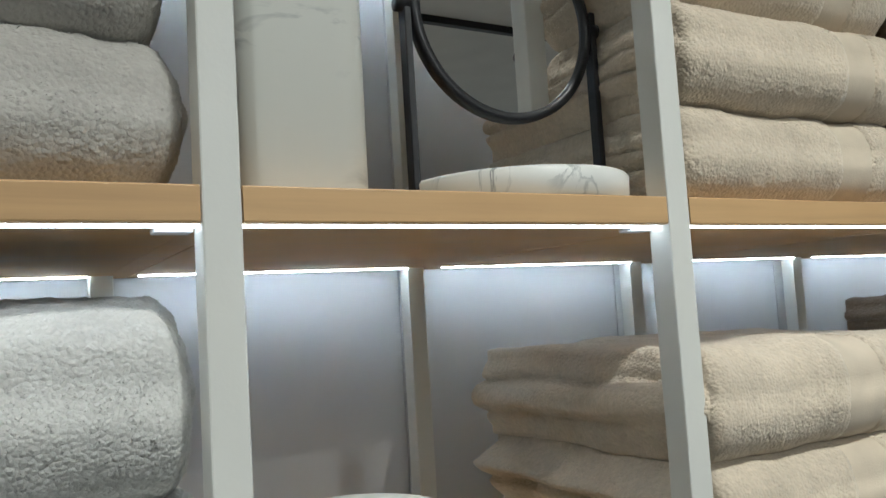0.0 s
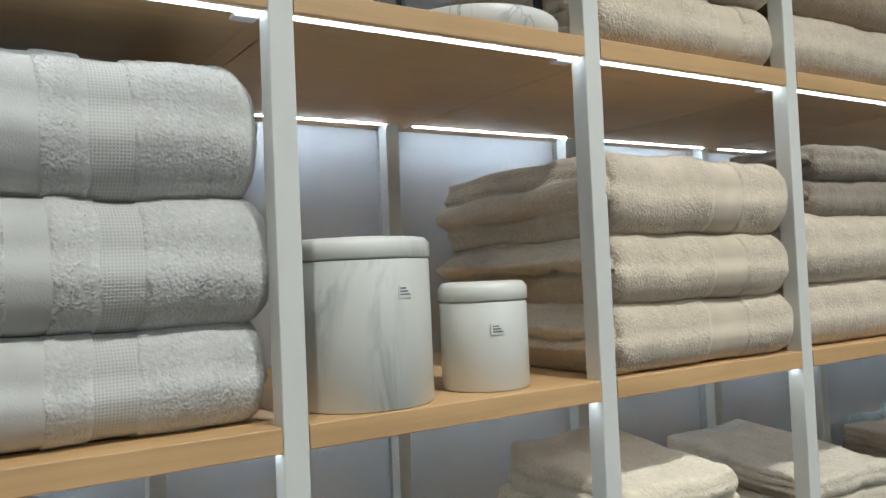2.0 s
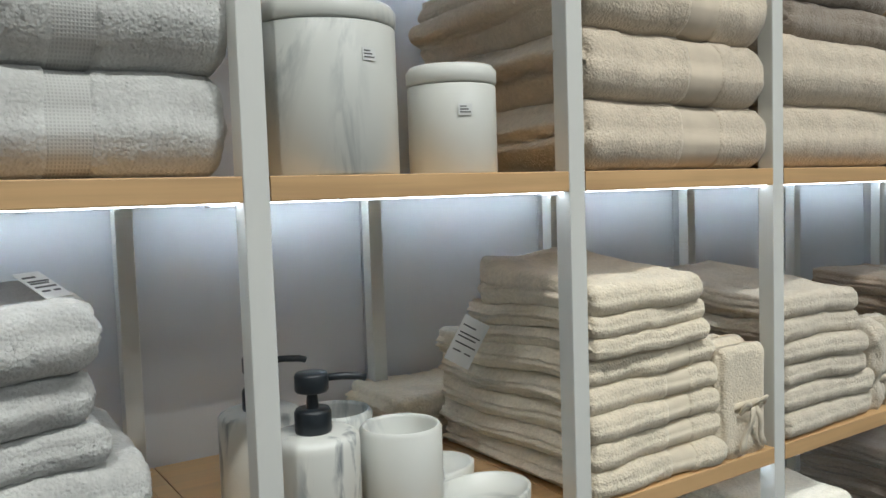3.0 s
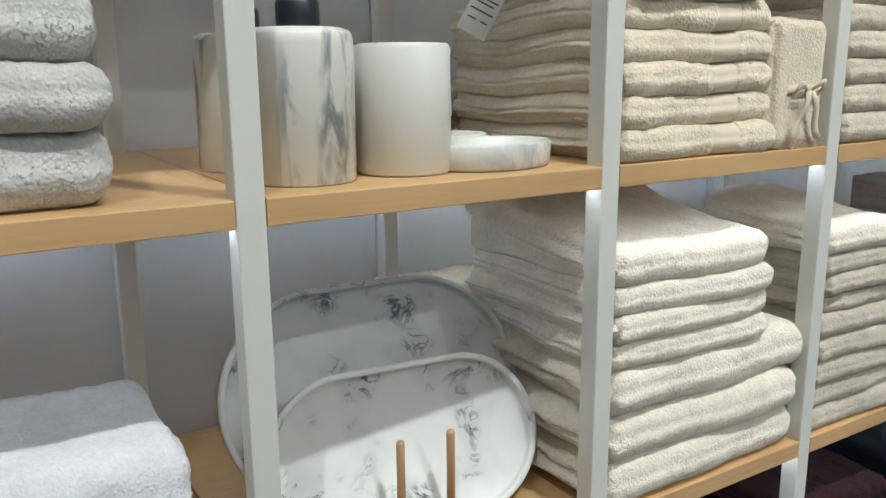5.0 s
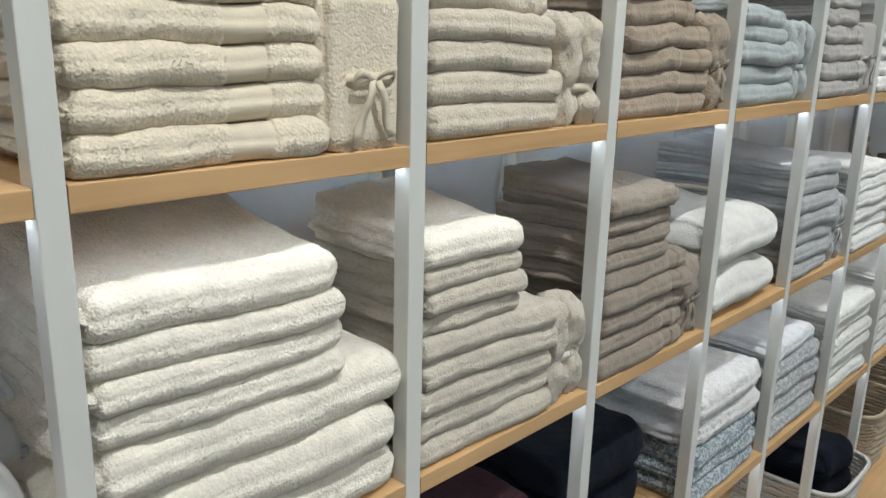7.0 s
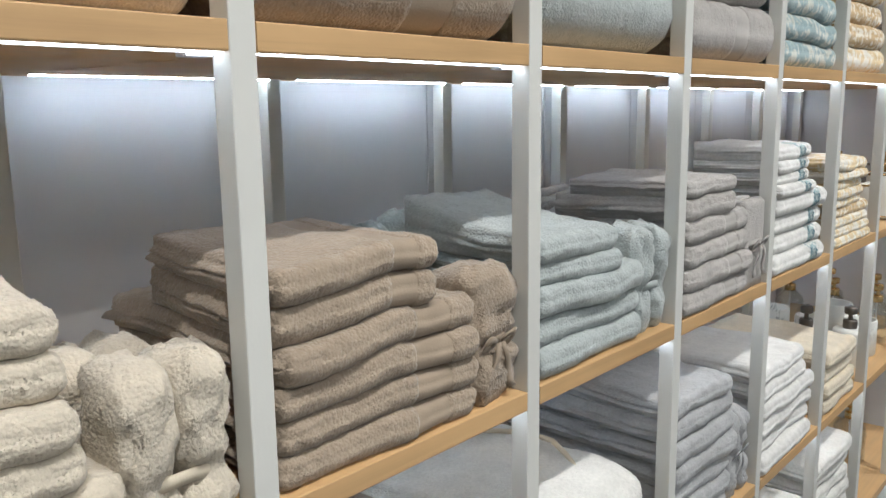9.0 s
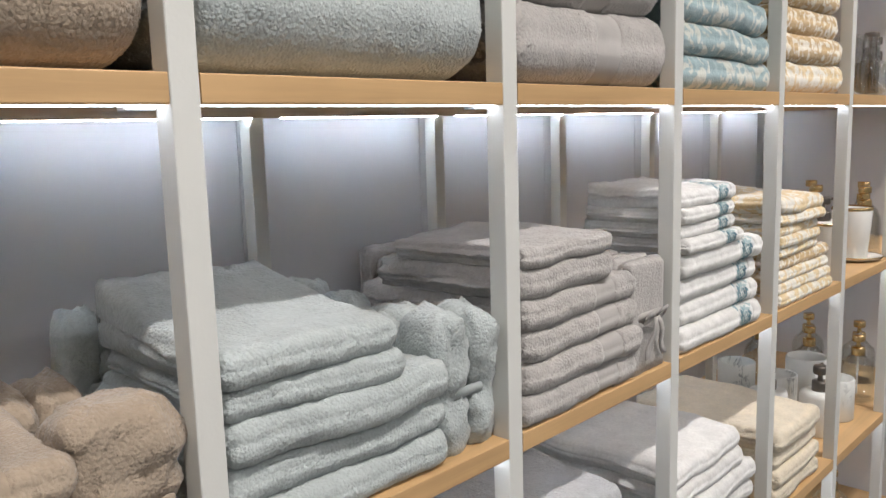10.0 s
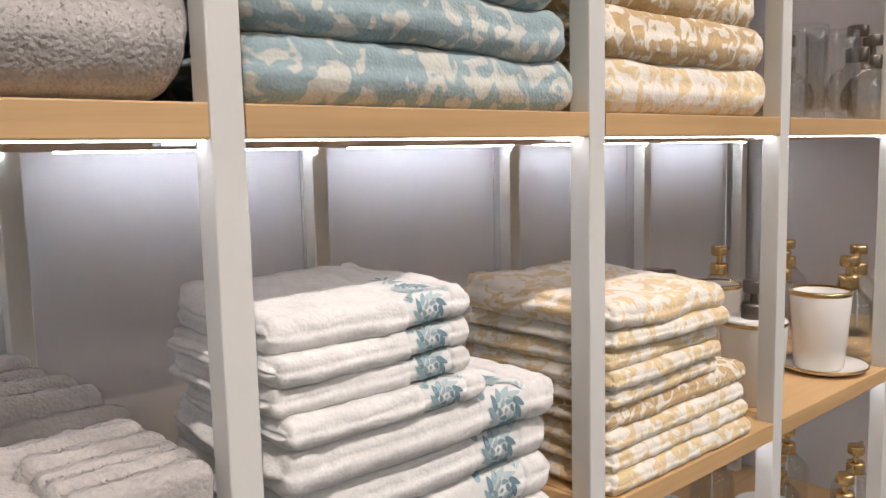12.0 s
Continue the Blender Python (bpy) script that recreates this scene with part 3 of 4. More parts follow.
structure("wall_east", box_bm(8.0, 8.1, -5.0, BACK + 0.03, 0.0, CEIL), M_WALL, "unseen off-white wall added to bounce light", "wall")

# ceiling track with spots
track = thing("ceiling_track", (1.1, TRACK_Y, CEIL), "black lighting track fixed to the ceiling", "lighting track")
part("rail", box_bm(-3.2, 3.2, -0.018, 0.018, -0.035, 0.0, 0.003), M_BLACK, track)
# the further heads are added as well, only to house the fill spots
for sx, sy in SPOTS + [(fx, fy) for fx, fy, power in FILL_SPOTS]:
    sp = thing("track_spotlight", (sx, sy, CEIL - 0.035), "black cylindrical spotlight on the ceiling track", "spotlight", "spots on the track")
    part("stem", lathe_bm([(0, 0), (0.012, 0), (0.012, -0.1), (0, -0.1)], 16), M_BLACK, sp, "", True)
    hd = part("head", lathe_bm([(0.028, 0.09), (0.034, 0.085), (0.036, -0.05), (0.033, -0.05), (0.030, 0.06), (0, 0.06)], 28), M_BLACK, sp, "", True)
    hd.matrix_basis = pose(0, 0, -0.13) @ look((0, 0, 0), (0.1 if sy == TRACK_Y else -0.5, 0.15 - sy, 0.95 - CEIL + 0.165))

# second rail, unseen, added to carry the fill spots
fill_track = thing("ceiling_track", (2.2, -2.5, CEIL), "black lighting track fixed to the ceiling", "lighting track")
part("rail", box_bm(-3.2, 3.2, -0.018, 0.018, -0.035, 0.0, 0.003), M_BLACK, fill_track)

# ---- shelving ----
unit = thing("shelving_unit", (0, 0, 0), "tall open shelving of white posts and beech boards with led strips", "shelving")
post_me = None
for i in range(FIRST, LAST + 1):
    x = i * BAY
    p = part("post", box_bm(0, W0, 0, W0, 0.0, 2.62, 0.0012, 2), M_POST, unit) if post_me is None else new("post", post_me)
    post_me = p.data
    p.parent = unit
    p.location = (x, 0, 0)
    q = new("rear_post", post_me)
    q.parent = unit
    q.location = (x * 0.997 - 0.017, 0.402, 0)
panel_me = None
for i in range(FIRST, LAST):
    pn = part("back_panel", box_bm(0.001, BAY - 0.001, BACK, BACK + 0.018, 0.1, 2.62, 0.0008, 1), M_PANEL, unit) if panel_me is None else new("back_panel", panel_me)
    panel_me = pn.data
    pn.parent = unit
    pn.location = (i * BAY * 0.997 - 0.008, 0, 0)

def board_bm(x0, x1):
    """A shelf board with eased front edges and a groove for the led strip under its front."""
    sec = [(0.0012, 0), (0.0086, 0), (0.0086, 0.0032), (0.0178, 0.0032), (0.0178, 0), (BACK - 0.002, 0), (BACK - 0.002, TH), (0.0012, TH), (0.0003, TH - 0.0004), (0, TH - 0.0012), (0, 0.0012), (0.0003, 0.0004)]
    bm = bmesh.new()
    a = [bm.verts.new((x0, y, z)) for y, z in sec]
    b = [bm.verts.new((x1, y, z)) for y, z in sec]
    for k in range(len(sec)):
        j = (k + 1) % len(sec)
        bm.faces.new((a[k], b[k], b[j], a[j]))
    bm.faces.new(a)
    bm.faces.new(b[::-1])
    bmesh.ops.recalc_face_normals(bm, faces=bm.faces[:])
    return bm


board_me = ledf_me = ledr_me = clip_me = None
for lv in ("top", "A", "B", "C", "D", "E"):
    for i in range(FIRST, LAST):
        x = i * BAY + W0
        w = BAY - W0
        if board_me is None:
            whole = board_bm(0.0008, w - 0.0008)
            # behind the front post the board runs on to meet the next one
            for v in bmesh.ops.create_cube(whole, size=1)["verts"]:
                v.co = (w + 0.0103 + v.co.x * 0.0214, (0.0232 + BACK - 0.002) / 2 + v.co.y * (BACK - 0.0252), TH / 2 + v.co.z * TH)
            b = part("shelf_board", whole, M_WOOD, unit)
            board_me = b.data
            lf = part("front_led_strip", box_bm(0.0012, w - 0.0012, 0.0092, 0.0172, -0.0010, 0.0028), M_LEDF, unit, "glowing cool white led strip")
            lr = part("rear_led_strip", box_bm(0.006, w - 0.0185, 0.3996, 0.4020, -0.0016, -0.0002), M_LEDR, unit, "glowing cool white led strip")
            ck = part("led_connector", box_bm(w - 0.022, w - 0.001, 0.0182, 0.032, -0.0034, -0.0002, 0.0006, 1), M_CLIP, unit)
            ledf_me, ledr_me, clip_me = lf.data, lr.data, ck.data
        else:
            b, lf, lr, ck = (new(n, m) for n, m in (("shelf_board", board_me), ("front_led_strip", ledf_me), ("rear_led_strip", ledr_me), ("led_connector", clip_me)))
        for o in (b, lf, lr, ck):
            o.parent = unit
            o.location = (x, 0, LEV[lv])
part("end_panel", box_bm(LAST * BAY + W0 + 0.001, LAST * BAY + W0 + 0.02, 0.0, BACK + 0.018, 0.0, 2.62, 0.001, 1), M_PANEL, unit, "plain grey end panel")
# low base under the shelving, standing proud of the posts
structure("plinth", box_bm(FIRST * BAY, LAST * BAY, -0.10, BACK, 0.0, 0.085, 0.002), M_WOOD, "low beech plinth under the shelving", "plinth")


def bx(i):
    """Left inner side of bay i."""
    return i * BAY + W0


def tw(T, w, key, **k):
    return dict(T=T, w=w, key=key, **k)


# ---- bay -1: grey and white towels ----
g = "pale towels beside the bath accessories"
stack([tw(0.088, 0.316, "grey", layers=3, rend=0.024), tw(0.090, 0.306, "grey", layers=3, rend=0.024), tw(0.09, 0.306, "grey", layers=3, rend=0.026)],
      bx(-1) + 0.004, TOP["A"], "thick grey terry bath towel folded on the shelf", g, 0.012, 0.36)
wb = ((0.120, 0.150, "flat"), (0.182, 0.214, "waffle"), (0.068, 0.112, "waffle"))
stack([tw(0.083, 0.3165, "pearl", layers=3, bands=wb, rend=0.015), tw(0.102, 0.3155, "pearl", layers=3, bands=wb, rend=0.016), tw(0.112, 0.314, "pearl", layers=3, bands=wb, rend=0.02)],
      bx(-1) + 0.006, TOP["B"], "thick pale grey towel with waffle borders", g, 0.016, 0.36)
stack([tw(0.052, 0.24, "pearl", layers=3, rend=0.022), tw(0.042, 0.242, "pearl", layers=3, rend=0.02), tw(0.05, 0.238, "pearl", layers=3, rend=0.022),
       tw(0.032, 0.205, "pearl", layers=2), tw(0.042, 0.20, "pearl", layers=2, rend=0.019), tw(0.052, 0.198, "pearl", layers=2, rend=0.02)],
      bx(-1) + 0.01, TOP["C"], "folded pale grey hand towel in a stack", g, 0.006, 0.28)
stack([tw(0.100, 0.268, "cloud", layers=3, rend=0.02), tw(0.078, 0.276, "cloud", layers=2, rend=0.022)],
      bx(-1) + 0.006, TOP["D"], "thick pale blue-grey bath mat folded double", g, 0.012, 0.18)

# ---- bay 1: beige and cream ----
g = "beige and cream towels"


def bd(w, a, b):
    return ((a * w, b * w, "flat"),)


stack([tw(0.079, 0.312, "beige", layers=5, bands=bd(0.312, 0.63, 0.77)), tw(0.085, 0.310, "beige", layers=5, bands=bd(0.31, 0.63, 0.77)), tw(0.09, 0.306, "beige", layers=5, bands=bd(0.306, 0.63, 0.77)), tw(0.08, 0.3, "beige", layers=5)],
      bx(1) + 0.006, TOP["A"], "plump beige bath towel with a smooth border", g, -0.004, 0.29)
stack([tw(0.074, 0.316, "beige", layers=2, bands=bd(0.316, 0.46, 0.67)), tw(0.075, 0.306, "beige", layers=2, bands=bd(0.306, 0.50, 0.68)), tw(0.088, 0.312, "beige", layers=3, bands=bd(0.312, 0.50, 0.68), low=0.007)],
      bx(1) + 0.006, TOP["B"], "plump beige bath towel with a smooth border", g, -0.004, 0.32)
sp = [tw(0.031, 0.222, "ivory", layers=2, bands=bd(0.222, 0.56, 0.74)) for _ in range(5)] + [tw(0.024, 0.192, "ivory", layers=2, L=0.23) for _ in range(2)] + [tw(0.032, 0.184, "ivory", layers=2, lift=0.025, L=0.21)]
stack(sp, bx(1) + 0.008, TOP["C"], "small cream towel folded in a tall stack", g, 0.0, 0.29)
bundle(0.084, 0.080, 0.140, "ivory", bx(1) + 0.274, 0.045, TOP["C"], "cream face cloths tied with a ribbon", g, "ivory", 0.45, 1, 0, True, 3)
sp = [tw(0.051, 0.312, "cream", layers=2, rend=0.022), tw(0.052, 0.306, "cream", layers=2, rend=0.022), tw(0.052, 0.316, "cream", layers=2, rend=0.022)] + [tw(0.029, 0.238, "cream", layers=2, L=0.265) for _ in range(3)] + [tw(0.036, 0.232, "cream", layers=2, lift=0.062, L=0.265)]
stack(sp, bx(1) + 0.006, TOP["D"], "creamy white towel folded in a stack", g, -0.002, 0.31)

stack([tw(0.036, 0.19, "ivory", layers=2), tw(0.034, 0.18, "ivory", layers=2)], bx(1) - 0.075, TOP["C"], "creased cream towel lying behind the stack", g, 0.295, 0.13)
stack([tw(0.056, 0.27, "cream", layers=2, rend=0.024), tw(0.056, 0.27, "cream", layers=2, rend=0.024), tw(0.05, 0.25, "ivory", layers=2, rend=0.022)], bx(1) - 0.045, TOP["D"], "creamy white towel lying behind the stack", g, 0.325, 0.11)

# ---- bay 2: sand and greige ----
g = "sand and greige towels"
stack([tw(0.085, 0.312, "beige", layers=5), tw(0.085, 0.306, "tan", layers=5), tw(0.085, 0.306, "tan", layers=5)], bx(2) + 0.005, TOP["A"], "plump sand-coloured bath towel", g, -0.002, 0.36)
zt = stack([tw(0.082, 0.316, "beige", layers=4), tw(0.09, 0.31, "beige", layers=4)], bx(2) + 0.005, TOP["B"], "plump sand-coloured bath towel", g, -0.002, 0.36)
stack([tw(0.052, 0.265, "taupe", layers=2, rend=0.022), tw(0.048, 0.255, "taupe", layers=2, rend=0.02)], bx(2) + 0.045, zt, "dark taupe towel folded on the sand-coloured ones", g, 0.012, 0.14)
sp = [tw(0.034, 0.224, "sand", layers=2) for _ in range(2)] + [tw(0.03, 0.198, "sand", layers=2) for _ in range(3)] + [tw(0.032, 0.19, "sand", layers=2, lift=0.02)]
stack(sp, bx(2) + 0.008, TOP["C"], "sand-coloured hand towel folded in a stack", g, 0.0, 0.25)
bundle(0.088, 0.07, 0.132, "sand", bx(2) + 0.272, 0.04, TOP["C"], "sand-coloured face cloths tied with a ribbon", g, "ivory", 0.33, 2, 0, False)
bundle(0.088, 0.07, 0.122, "sand", bx(2) + 0.265, 0.13, TOP["C"], "sand-coloured face cloths tied with a ribbon", g, "ivory", 0.33, 2, 0, False)
sp = [tw(0.031, 0.238, "greige", layers=2) for _ in range(5)] + [tw(0.0255, 0.165, "greige", layers=2, L=0.2) for _ in range(3)] + [tw(0.034, 0.163, "cream", layers=2, lift=0.02, L=0.2)]
stack(sp, bx(2) + 0.006, TOP["D"], "greige terry hand towel folded in a stack", g, 0.0, 0.27)
bundle(0.080, 0.07, 0.138, "greige", bx(2) + 0.278, 0.04, TOP["D"], "greige face cloths tied with a ribbon", g, "cream", 0.42, 2, 0, False)

# ---- bay 3: taupe and brown ----
g = "taupe and brown towels"
stack([tw(0.10, 0.314, "brown", layers=4, rend=0.04, bands=bd(0.314, 0.50, 0.66)), tw(0.09, 0.306, "brown", layers=4)], bx(3) + 0.004, TOP["B"], "thick brown terry bath towel", g, 0.0, 0.36)
sp = [tw(0.031, 0.236, "brown", layers=2, bands=bd(0.236, 0.62, 0.82)) for _ in range(4)] + [tw(0.034, 0.184, "brown", layers=2, bands=bd(0.184, 0.66, 0.84), L=0.19), tw(0.029, 0.186, "brown", layers=2, L=0.18, bands=bd(0.186, 0.66, 0.84))]
stack(sp, bx(3) + 0.008, TOP["C"], "brown terry hand towel with a smooth border", g, 0.0, 0.27)
bundle(0.078, 0.075, 0.142, "brown", bx(3) + 0.28, 0.042, TOP["C"], "brown face cloths tied with a ribbon", g, "brown", 0.45, 1)
bundle(0.085, 0.07, 0.13, "brown", bx(3) + 0.26, 0.16, TOP["C"], "brown face cloths tied with a ribbon", g, "brown", 0.4, 2, 10, False)
sp = [tw(0.031, 0.245, "taupe", layers=2, bands=bd(0.245, 0.72, 0.84)) for _ in range(5)] + [tw(0.026, 0.180, "taupe", layers=2, L=0.2) for _ in range(3)] + [tw(0.03, 0.176, "taupe", layers=2, lift=0.02, L=0.2)]
stack(sp, bx(3) + 0.006, TOP["D"], "taupe hand towel folded in a stack", g, 0.0, 0.27)
bundle(0.066, 0.065, 0.13, "taupe", bx(3) + 0.284, 0.045, TOP["D"], "taupe face cloths tied with a ribbon", g, "taupe", 0.42, 1)

# ---- bay 4: aqua ----
g = "aqua towels"
stack([tw(0.125, 0.318, "aqua", layers=3, rend=0.05), tw(0.10, 0.31, "aqua", layers=3, rend=0.04)], bx(4) + 0.003, TOP["B"], "thick aqua terry bath towel rolled over", g, 0.004, 0.36)
sp = [tw(0.035, 0.236, "aqua", layers=2), tw(0.034, 0.240, "aqua", layers=2), tw(0.036, 0.240, "aqua", layers=2), tw(0.026, 0.182, "aqua", layers=2, L=0.2), tw(0.03, 0.184, "aqua", layers=2, lift=0.03, L=0.2)]
stack(sp, bx(4) + 0.005, TOP["C"], "aqua terry hand towel folded in a stack", g, 0.0, 0.22)
for k, (ox, oy, h) in enumerate(((0.282, 0.045, 0.14), (0.272, 0.13, 0.13), (0.262, 0.21, 0.135), (0.22, 0.30, 0.14), (0.14, 0.345, 0.15), (0.06, 0.35, 0.14), (0.30, 0.33, 0.13))):
    bundle(0.082, 0.07, h, "aqua", bx(4) + ox, oy, TOP["C"], "aqua face cloths tied with a ribbon", g, "aqua", 0.42, 2, (0, 8, -10, 15, 30, -20, 5)[k], False)

# ---- bay 5: grey ----
g = "grey towels"
stack([tw(0.082, 0.318, "stone", layers=3, rend=0.034, bands=bd(0.318, 0.46, 0.61)), tw(0.08, 0.312, "stone", layers=3, rend=0.034, bands=bd(0.312, 0.46, 0.60))], bx(5) + 0.002, TOP["B"], "thick warm grey bath towel with a smooth border", g, 0.004, 0.36)
sp = [tw(0.034, 0.236, "stone", layers=2, bands=bd(0.236, 0.60, 0.78)) for _ in range(4)] + [tw(0.034, 0.182, "stone", layers=2, L=0.22), tw(0.022, 0.178, "stone", layers=2, L=0.19)]
stack(sp, bx(5) + 0.006, TOP["C"], "warm grey hand towel folded in a stack", g, 0.0, 0.25)
bundle(0.086, 0.088, 0.146, "stone", bx(5) + 0.274, 0.050, TOP["C"], "grey face cloths tied with a ribbon", g, "stone", 0.5, 1, 0, True, 4)
for k in range(9):
    SEED[0] += 1
    tall = (0.150 if k < 5 else 0.138) + 0.006 * (k % 3) - 0.003 * (k % 2)
    wide = 0.112 if k < 5 else 0.19
    fc = towel(wide, tall, 0.032, "stone", SEED[0], 2, (), 0.004, 0.0019, 0.0, None, "face_cloth")
    fc.matrix_world = pose(bx(5) + 0.312 - wide + 0.005 * (k % 2), 0.100 + 0.033 * k, TOP["C"] + tall, -90 - 2 * (k % 2), 0, 3 * (k % 3) - 3)
    tagged(fc, "grey face cloth folded and stood on edge", "face cloth", g)
sp = [tw(0.035, 0.215, "ash", layers=2) for _ in range(6)] + [tw(0.03, 0.20, "ash", layers=2, lift=0.02)]
stack(sp, bx(5) + 0.006, TOP["D"], "cool grey hand towel folded in a stack", g, 0.0, 0.32)
bundle(0.075, 0.07, 0.15, "ash", bx(5) + 0.27, 0.045, TOP["D"], "cool grey face cloths tied with a ribbon", g, "ash", 0.5, 2)

# ---- bay 6: white with blue leaves ----
g = "white and blue patterned towels"
stack([tw(0.043, 0.318, "teal", layers=2), tw(0.041, 0.306, "teal", layers=2, low=0.011), tw(0.047, 0.298, "teal", layers=2), tw(0.045, 0.29, "teal", layers=2)], bx(6) + 0.006, TOP["B"], "teal and cream patterned bath towel", g, 0.004, 0.34)
lb = ((0.172, 0.226, "leaf"),)
ls = ((0.110, 0.152, "leaf"),)
sp = [tw(0.0345, 0.264, "linen", layers=2, bands=lb, low=0.003) for _ in range(4)] + [tw(0.0205, 0.174, "linen", layers=2, bands=ls, low=0.003, L=0.155) for _ in range(3)] + [tw(0.024, 0.172, "linen", layers=2, bands=ls, lift=0.008, L=0.155)]
stack(sp, bx(6) + 0.014, TOP["C"], "white towel with blue leaf embroidery", g, 0.0, 0.175)
sp = [tw(0.034, 0.27, "linen", layers=2) for _ in range(4)] + [tw(0.03, 0.225, "linen", layers=2, lift=0.005) for _ in range(2)]
stack(sp, bx(6) + 0.008, TOP["D"], "plain white cotton towel folded in a stack", g, 0.0, 0.31)

# ---- bay 7: ochre ----
g = "ochre patterned towels"
stack([tw(0.050, 0.30, "lemon", layers=2), tw(0.046, 0.298, "ochre", layers=2), tw(0.046, 0.29, "ochre", layers=2), tw(0.045, 0.28, "ochre", layers=2)], bx(7) + 0.008, TOP["B"], "ochre and cream patterned bath towel", g, 0.004, 0.33)
sp = [tw(0.0205, 0.255, "lemon", layers=1, low=0.002), tw(0.0195, 0.255, "lemon", layers=1, low=0.002), tw(0.0195, 0.255, "lemon", layers=1, low=0.002), tw(0.023, 0.26, "ochre", layers=1, low=0.002)] + [tw(0.0185, 0.20, "lemon", layers=1, low=0.002) for _ in range(4)] + [tw(0.026, 0.2, "lemon", layers=1, lift=0.01)]
stack(sp, bx(7) + 0.018, TOP["C"], "ochre and cream patterned hand towel", g, 0.004, 0.20)
sp = [tw(0.033, 0.225, "ivory", layers=2) for _ in range(3)] + [tw(0.038, 0.222, "ivory", layers=2, lift=0.01)]
stack(sp, bx(7) + 0.03, TOP["D"], "pale sand damask towel folded in a stack", g, 0.0, 0.28)

# ---- bathroom accessories ----


def pump(root, z, mat, scale=1.0, turn=0.0, label="pump"):
    """Collar, stem, cap and nozzle of a soap pump on a bottle neck at height z."""
    s = scale
    part("collar", lathe_bm([(0, z), (0.0150 * s, z), (0.0155 * s, z + 0.002 * s), (0.0155 * s, z + 0.017 * s), (0.0140 * s, z + 0.020 * s), (0, z + 0.020 * s)], 28), mat, root, "", True)
    part("stem", lathe_bm([(0.0055 * s, z + 0.019 * s), (0.0045 * s, z + 0.032 * s), (0.0045 * s, z + 0.036 * s)], 16), mat, root, "", True)
    part("cap", lathe_bm([(0, z + 0.034 * s), (0.013 * s, z + 0.034 * s), (0.0142 * s, z + 0.036 * s), (0.0142 * s, z + 0.048 * s), (0.013 * s, z + 0.050 * s), (0, z + 0.050 * s)], 28), mat, root, "", True)
    a = radians(turn)
    pts = [(r * math.cos(a) * s, r * math.sin(a) * s, z + h * s) for r, h in ((0.010, 0.0445), (0.025, 0.0445), (0.040, 0.043), (0.046, 0.041))]
    part("nozzle", tube_bm(pts, 0.0032 * s, 10), mat, root, "", True)


def vessel(rad, h, wall=0.006, lip=0.003):
    """Profile of an open straight cup with a rounded rim."""
    return [(0, 0), (rad - 0.003, 0), (rad, 0.003), (rad, h - lip), (rad - lip * 0.6, h - 0.0006), (rad - wall * 0.5, h), (rad - wall + 0.001, h - 0.001), (rad - wall, h - lip), (rad - wall, 0.008), (0, 0.008)]


def price_label(root, x, y, z, turn, w=0.014, h=0.011):
    """A small printed sticker: pale paper with unreadable grey bars."""
    lab = part("sticker", box_bm(-w / 2, w / 2, -0.0004, 0, 0, h), M_PAPER, root, "small printed price sticker")
    lab.matrix_basis = pose(x, y, z, 0, 0, turn)
    for k in range(3):
        b = part("print_bar", box_bm(-w * 0.38, w * (0.38 - 0.15 * k), -0.0007, -0.0004, h * (0.2 + 0.25 * k), h * (0.3 + 0.25 * k)), M_INK, lab)


def canister(x, y, z, r, h, label):
    root = thing("canister", (x, y, z), label, "canister", "white resin bath accessories")
    part("jar", lathe_bm([(0, 0), (r - 0.002, 0), (r, 0.002), (r, h - 0.022), (r - 0.001, h - 0.0205), (0, h - 0.0205)], 56), M_MARBLE, root, "", True)
    part("lid", lathe_bm([(0, h - 0.0195), (r - 0.0005, h - 0.0195), (r + 0.001, h - 0.018), (r + 0.001, h - 0.006), (r - 0.003, h - 0.001), (r - 0.009, h), (0, h)], 56), M_MARBLE, root, "", True)
    return root


g = "white resin bath accessories"
cn = canister(0.106, 0.069, TOP["B"], 0.0675, 0.153, "large white resin canister with a flat lid")
price_label(cn, 0.012, -0.0668, 0.098, 8)
cn = canister(0.244, 0.062, TOP["B"], 0.0448, 0.108, "small white resin canister with a flat lid")
price_label(cn, -0.014, -0.0433, 0.056, -18)

for x, y, tn in ((0.082, 0.072, 5), (0.072, 0.185, 12)):
    d = thing("soap_dispenser", (x, y, TOP["C"]), "smoky white resin soap dispenser with a black pump", "soap dispenser", g)
    part("bottle", lathe_bm([(0, 0), (0.041, 0), (0.043, 0.002), (0.043, 0.110), (0.0425, 0.116), (0.040, 0.120), (0.035, 0.122), (0, 0.122)], 56), M_SMOKE, d, "", True)
    pump(d, 0.122, M_PUMP, 1.12, tn - 20)
for x, y in ((0.178, 0.075), (0.150, 0.170)):
    c = thing("tumbler", (x, y, TOP["C"]), "white resin bathroom tumbler", "tumbler", g)
    part("cup", lathe_bm(vessel(0.0415, 0.111, 0.0055, 0.004), 56), M_MARBLE, c, "", True)
    if y < 0.1:
        price_label(c, 0.036, -0.0212, 0.05, 60, 0.010, 0.012)
for x, y, tn in ((0.268, 0.068, 12), (0.262, 0.175, -8)):
    s = thing("soap_dish", (x, y, TOP["C"]), "oval white resin soap dish", "soap dish", g, "", tn)
    part("dish", lathe_bm([(0, 0), (0.050, 0), (0.053, 0.003), (0.054, 0.022), (0.052, 0.024), (0.049, 0.022), (0.047, 0.012), (0, 0.011)], 56, 1.22, 0.88), M_MARBLE, s, "", True)

